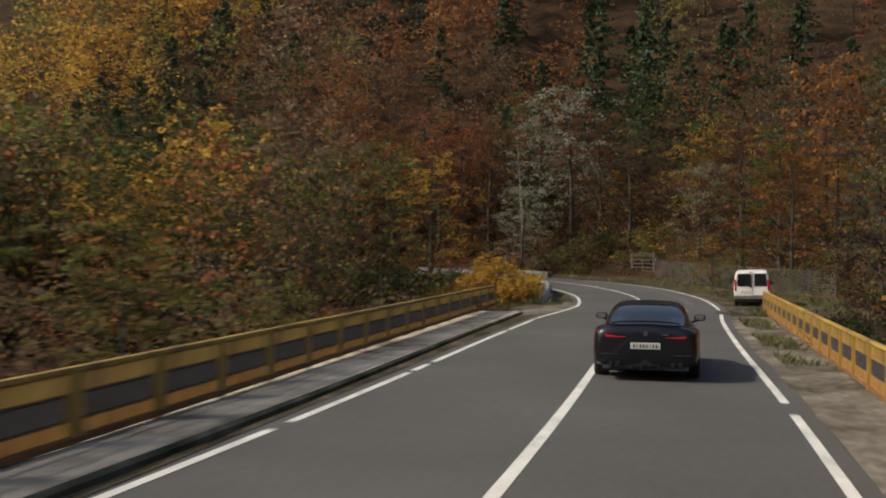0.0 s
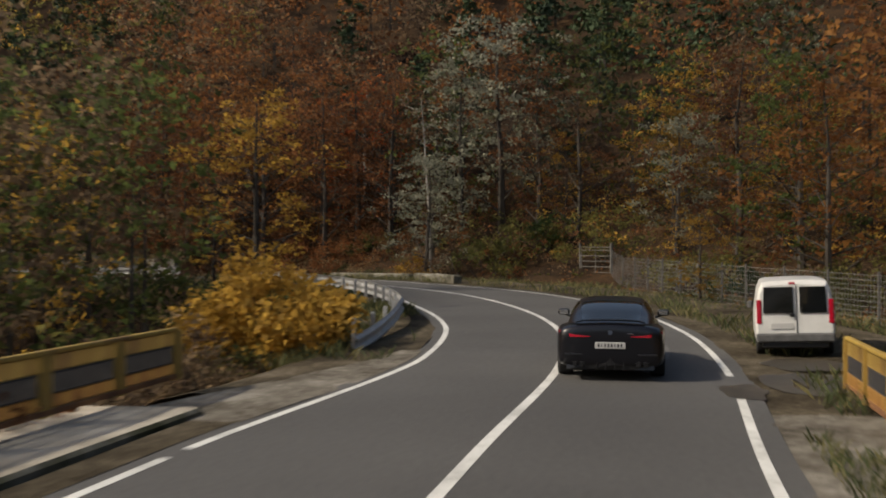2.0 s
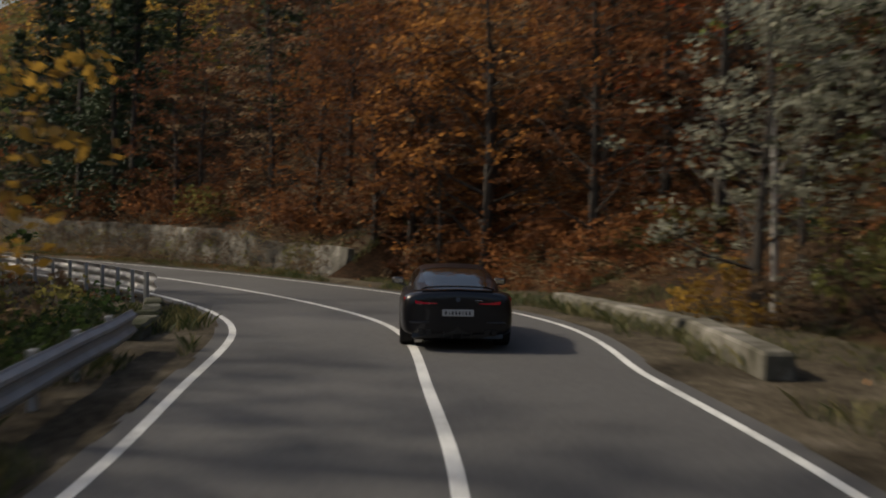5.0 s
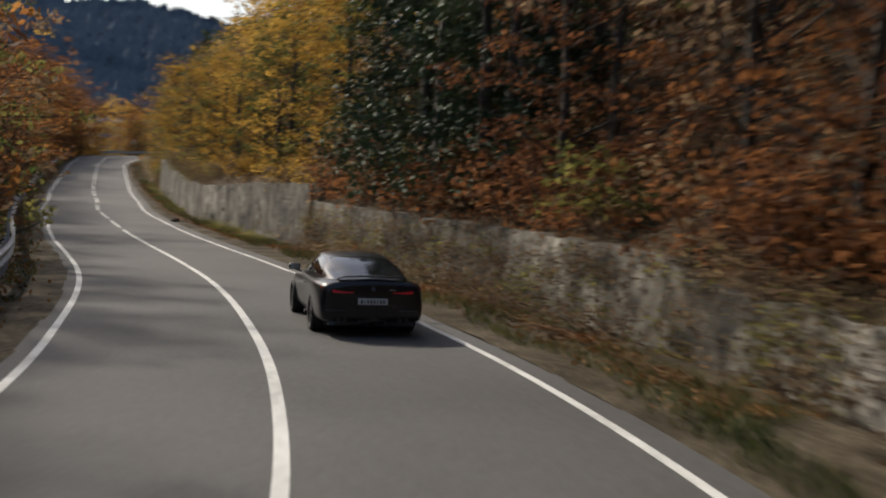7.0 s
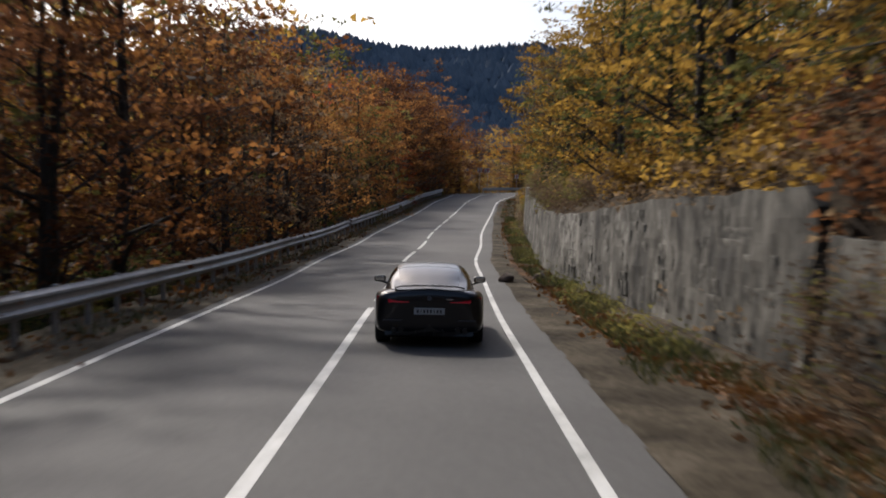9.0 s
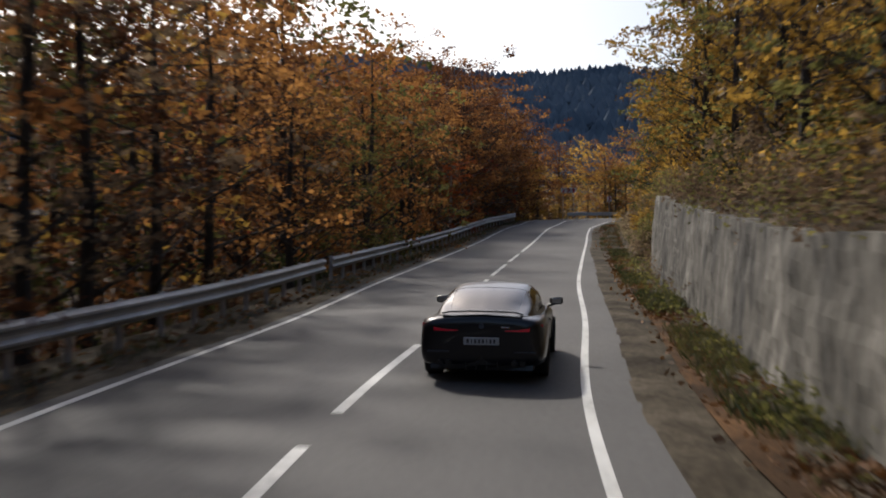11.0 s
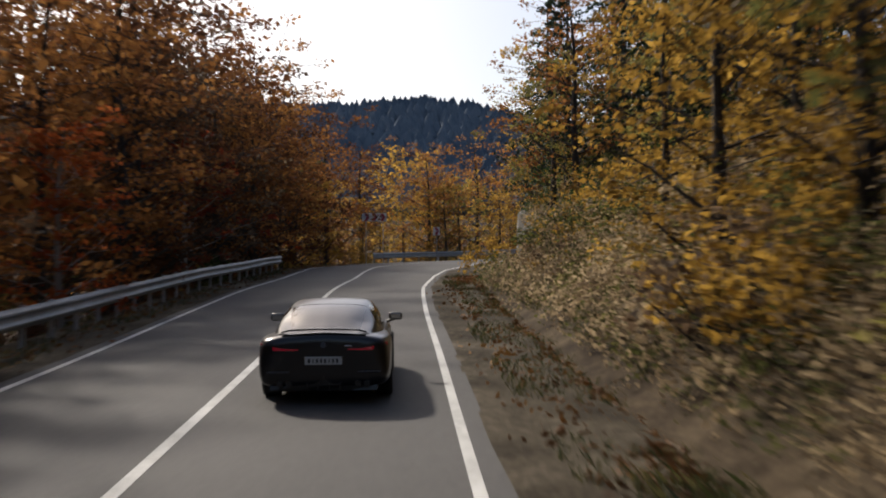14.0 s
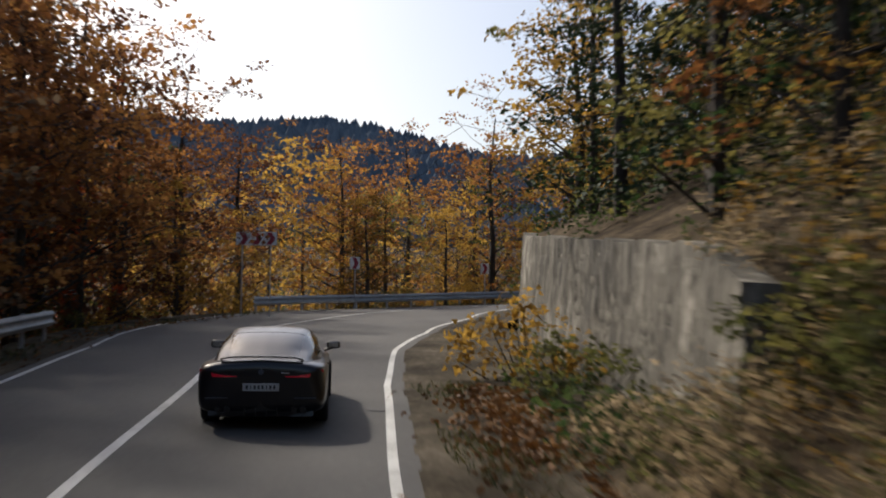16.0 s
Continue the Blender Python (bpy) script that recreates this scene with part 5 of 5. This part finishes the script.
for kind, q, u, sc in (("orange", 105.0, 10.0, 1.0), ("rust", 109.0, 9.6, 0.85), ("rust", 101.0, 11.5, 0.9), ("rust", 97.0, 13.0, 0.95), ("rust", 113.0, 9.4, 0.75), ("brown", 107.0, 12.0, 1.0), ("rust", 103.0, 14.0, 1.1), ("brown", 99.0, 16.0, 1.1)):
    x, y, _z = at(q, u)
    plant(TREES[kind][0], x, y, sc, 40 * x)
for kind, x, y, sc in (("olive", 11.0, 90.0, 1.6), ("olive", 13.0, 91.5, 1.7), ("brown", 9.0, 91.0, 1.5), ("gold", 7.0, 91.5, 1.0), ("green", 15.0, 92.0, 1.6), ("olive", 17.5, 90.0, 1.5)):
    plant(SHRUBS[kind], x, y, sc, 70 * x)

def birch_tree(x, y, h):
    """A thin, nearly bare birch."""
    rr = np.random.default_rng(131)
    root = new("birch_tree")
    tagged(root, "thin nearly bare birch with a pale trunk", "tree", "trees of the roadside forest")
    root.location = (x, y, float(land(np.array([x]), np.array([y]))[0]) - 0.2)
    bm = bmesh.new()
    pts = [Vector((0, 0, 0)), Vector((-0.1, 0, 0.35 * h)), Vector((-0.35, 0.1, 0.7 * h)), Vector((-0.6, 0.1, h))]
    for i in range(3):
        tube_between(bm, pts[i], pts[i + 1], 0.10 - 0.028 * i, 0.072 - 0.026 * i, 7)
    tips = []
    for k in range(16):
        f = 0.25 + 0.7 * rr.random()
        a, b = pts[int(f * 3)], pts[int(f * 3) + 1]
        p = a + (b - a) * (f * 3 - int(f * 3))
        t = p + Vector((rr.normal() * 0.5, rr.normal() * 0.5, 0.5 + 0.5 * rr.random()))
        tube_between(bm, p, t, 0.016, 0.006, 4)
        tips.append(tuple(t))
    part("trunk", bm, M_PALEBARK, root)
    crown = new("crown", leaf_mesh("crown", leaf_quads(np.array(tips), np.full(16, 0.45), 30, 0.06, rr), LEAF["brown"]))
    crown.parent = root


birch_tree(7.7, 93.0, 11.5)
# tall dense trees along the guardrail before the bend
for k in range(11):
    q, u = 267 + 2.9 * k, -(9.5, 13.5, 11.5)[k % 3] - 0.12 * k
    p = at(q, u)
    plant(TREES[("rust", "orange", "rust", "brown")[k % 4]][0], p.x, p.y, 1.38 + 0.1 * (k % 3), 77 * k)

for k, (x, y, sc) in enumerate(((-192, 151.5, 1.25), (-196.5, 154.5, 1.3), (-201, 157.5, 1.2), (-205.5, 161.5, 1.15), (-209.5, 166.0, 1.0), (-200, 150.5, 1.35), (-206.5, 155.5, 1.3), (-211.5, 161.5, 1.1))):
    plant(TREES[("orange", "rust", "orange")[k % 3]][k % 2], x, y, sc, 51 * k)
for kind, x, y, sc in (("orange", -214, 186, 1.2), ("orange", -219, 182, 1.25), ("rust", -223, 190, 1.3), ("orange", -213, 195, 1.15), ("rust", -218, 198, 1.2), ("gold", -209.5, 180, 0.65), ("gold", -210, 186.5, 0.6), ("gold", -209.5, 193, 0.7), ("gold", -207.5, 173.5, 0.7), ("olive", -212.5, 177, 0.85)):
    plant(TREES[kind][-1], x, y, sc, 33 * x)
for kind, q, u, sc in (("rust", 109.2, 9.2, 0.9), ("brown", 107.5, 10.0, 1.1), ("rust", 105.5, 10.6, 1.0), ("rust", 103.0, 11.0, 1.1), ("brown", 100.5, 11.8, 1.0), ("rust", 98.0, 12.5, 1.1)):
    p = at(q, u)
    plant(SHRUBS[kind], p.x, p.y, sc, 61 * q)
for q, u, sc in ((223.2, 7.2, 0.7), (224.3, 7.7, 0.9), (227.5, 7.6, 0.8), (261.0, 8.6, 1.0), (258.5, 9.2, 1.1), (263.0, 8.9, 1.0), (264.6, 8.7, 0.8), (265.6, 8.0, 0.55)):
    p = at(q, u)
    plant(SHRUBS["olive"], p.x, p.y, sc, 90 * q)


def bushes():
    for q0, q1, n, ua, ub, cols in ((112, 150, 26, 8.0, 10.5, ["rust", "brown", "rust", "olive"]), (150, 226, 34, 7.4, 9.5, ["gold", "brown", "olive"]), (226, 262, 34, 7.4, 12.0, ["brown", "olive", "gold", "brown"]),
                                    (268, 276, 3, 7.2, 7.8, ["olive", "gold"]), (58, 100, 26, 10.5, 15, ["olive", "brown", "grey", "green"]), (-10, 44, 20, 7.0, 11, ["brown", "olive", "green"]), (-10, 50, 34, -8.5, -6.6, ["brown", "olive", "rust"]),
                                    (52, 100, 26, -9, -6.8, ["green", "olive", "brown"]), (105, 290, 46, -8.5, -6.6, ["olive", "brown", "rust", "green"]), (286, 335, 26, -11, -7.2, ["gold", "olive", "gold"])):
        for i in range(n):
            q, u = q0 + (q1 - q0) * rng.random(), ua + (ub - ua) * rng.random()
            p = at(q, u)
            nq, nu = (float(a[0]) for a in near_road(np.array([p.x]), np.array([p.y])))
            if abs(nu) < min(abs(ua), abs(ub)) - 0.8:
                continue
            c = cols[int(rng.integers(len(cols)))]
            plant(SHRUBS.get(c, SHRUBS["olive"]), p.x, p.y, 0.55 + 0.75 * rng.random(), rng.random() * 360)


bushes()


def grass():
    """Tufts of grass and weeds along the verges: thin bent blades, one joined object."""
    V, Fc = [], []
    for q0, q1, ua, ub, n, hh in ((44, 100, 4.4, 10.5, 17000, 0.28), (84, 114, 5.0, 12, 20000, 0.2), (24, 42, 3.9, 4.8, 3000, 0.16), (-10, 44, 5.0, 9.0, 1500, 0.35), (100, 150, 4.6, 7.0, 12000, 0.17), (150, 230, 5.0, 6.3, 20000, 0.20), (230, 274, 4.5, 7.4, 13000, 0.13),
                                  (50, 98, -6.6, -3.7, 15000, 0.26), (98, 300, -6.6, -4.5, 12000, 0.20), (300, 335, -8, -4.4, 1200, 0.3)):
        for _ in range(n):
            q, u = q0 + (q1 - q0) * rng.random(), ua + (ub - ua) * rng.random()
            if noise.noise(Vector((q * 0.25, u * 0.6, 3))) < -0.05:
                continue
            p = at(q, u, -0.02 if u > 0 else -0.05 - 0.2 * max(0, -u - 5.2))
            if u > 6.4:
                p.z = float(land(np.array([p.x]), np.array([p.y]))[0])
            h = hh * (0.4 + 1.1 * rng.random())
            a = rng.random() * 6.283
            dx, dy = math.cos(a) * 0.011, math.sin(a) * 0.011
            lx, ly = rng.normal() * 0.4 * h, rng.normal() * 0.4 * h
            b = len(V)
            V.extend([(p.x - dx, p.y - dy, p.z), (p.x + dx, p.y + dy, p.z), (p.x + lx * 0.4 + dx * 0.7, p.y + ly * 0.4 + dy * 0.7, p.z + h * 0.6), (p.x + lx, p.y + ly, p.z + h)])
            Fc.extend([(b, b + 1, b + 2), (b, b + 2, b + 3)])
    tagged(new("grass", mesh_of("grass", V, Fc, M_GRASS)), "dry green and yellow roadside grass and weeds", "grass", kind="stuff")


grass()


def litter():
    """Fallen leaves in drifts between the edge line and the wall."""
    cs = []
    for q0, q1, ua, ub, n in ((112, 150, 5.2, 6.8, 8000), (150, 232, 4.9, 6.1, 16000), (232, 274, 4.7, 7.4, 7000), (60, 110, 7.5, 14, 3200), (100, 300, -6.0, -4.2, 3200), (96, 118, 8, 20, 4200)):
        m = (ua + ub) / 2
        for _ in range(n):
            q, u = q0 + (q1 - q0) * rng.random(), m + rng.normal() * (ub - ua) * 0.24
            p = at(q, u, 0.03)
            if u > 7.2:
                p.z = float(land(np.array([p.x]), np.array([p.y]))[0]) + 0.05
            cs.append(p)
    v = leaf_quads(np.array([tuple(c) for c in cs]), np.full(len(cs), 0.06), 1, 0.07, rng, 0.4)
    tagged(new("fallen_leaves", leaf_mesh("fallen_leaves", v, M_DRYLEAF)), "drifts of brown and orange fallen leaves", "leaves", kind="stuff")


litter()
ribbon("leaf_drift", 112, 222, lambda q: float(wall_u(q)) - 1.25, lambda q: float(wall_u(q)) - 0.35, 0.05, M_LITTER, cols=3, wob=0.10, step=0.5, label="drift of brown and orange leaves below the wall")


# mud and standing water beside the parked van, worn patches on the road
M_MUD = mat("wet_mud", [(0.020, 0.016, 0.010), (0.04, 0.032, 0.020), (0.07, 0.056, 0.036)], scale=4, rough=0.45, bump=0.3)
M_PATCH = mat("worn_asphalt", [(0.066, 0.064, 0.061), (0.085, 0.083, 0.079), (0.105, 0.102, 0.097)], scale=7, rough=0.8, bump=0.2)


def blotch(name, q, u, a, b, material, dz, seedv, label):
    """A thin irregular patch on the ground."""
    V = [at(q, u, dz)]
    n = 40
    for i in range(n):
        t = 6.28318 * i / n
        r = 1 + 0.45 * noise.noise(Vector((math.cos(t) * 1.6, math.sin(t) * 1.6, seedv)))
        V.append(at(q + a * r * math.cos(t), u + b * r * math.sin(t), dz))
    tagged(new(name, mesh_of(name, V, [(0, i + 1, (i + 1) % n + 1) for i in range(n)], material)), label, kind="structure")


blotch("mud", 47.6, 4.5, 1.5, 0.8, M_MUD, 0.03, 1.0, "dark wet mud with puddles on the verge")
blotch("mud", 50.3, 4.9, 1.2, 0.8, M_MUD, 0.035, 5.0, "dark wet mud under the parked van")
blotch("mud", 46.4, 3.4, 1.0, 0.35, M_MUD, 0.008, 3.0, "damp dirt washed onto the road edge")
blotch("patch", 56.0, 2.2, 5.0, 0.22, M_PATCH, 0.004, 9.0, "pale worn streak in the asphalt")

stone_facing(WALLS[2], 150.0, 174.0, 61)
stone_facing(WALLS[2], 200.0, 221.6, 62)
stone_facing(WALLS[3], 266.0, 280.0, 63)


# ---- what moves ----
def motions():
    """The car follows the road; its wheels roll."""
    times = [0, 1.5, 3.0, 5.5, 6.5, 7.5, 8.0, 9.0, 12.5, 14.0, 16.0]
    stations = [21.2, 42.3, 60.0, 94.8, 111.7, 128.3, 136.4, 152.6, 209.6, 236.3, 269.6]
    offs = [1.08, 1.25, 0.60, 1.10, 2.10, 1.80, 1.62, 1.50, 1.82, 1.66, 1.85]
    v = np.gradient(np.array(stations), np.array(times))
    w = np.gradient(np.array(offs), np.array(times))

    def value(t, a, d):
        i = int(np.clip(np.searchsorted(times, t) - 1, 0, len(times) - 2))
        h = times[i + 1] - times[i]
        k = (t - times[i]) / h
        return (2 * k**3 - 3 * k**2 + 1) * a[i] + (k**3 - 2 * k**2 + k) * h * d[i] + (3 * k**2 - 2 * k**3) * a[i + 1] + (k**3 - k**2) * h * d[i + 1]
    rows = []
    for i in range(65):
        t = i * 0.25
        q, u = value(t, stations, v), value(t, offs, w)
        a, b = at(q, u), at(q + 3.0, value(min(16, t + 0.18), offs, w))
        d = b - a
        yaw = math.degrees(math.atan2(-d.x, d.y)) - float(np.interp(t, [0, 1.5, 3.0, 5.5, 7.5, 9.0], [0, 1.0, 5.0, 5.0, 1.5, 0]))
        pitch = math.degrees(math.atan2(d.z, math.hypot(d.x, d.y)))
        rows.append((t, pose(a.x, a.y, a.z, pitch, 0, yaw)))
    walk(CAR, rows)
    for k, hub in enumerate(WHEELS):
        spot, spin, turn = hub.location.copy(), [], 0.0
        for i in range(481):
            t = i / 30
            if i:
                turn -= min(86.0, math.degrees((value(t, stations, v) - value(t - 1 / 30, stations, v)) / 0.345))
            spin.append((t, Matrix.Translation(spot) @ Matrix.Rotation(radians(turn), 4, "X")))
        walk(hub, spin)


motions()
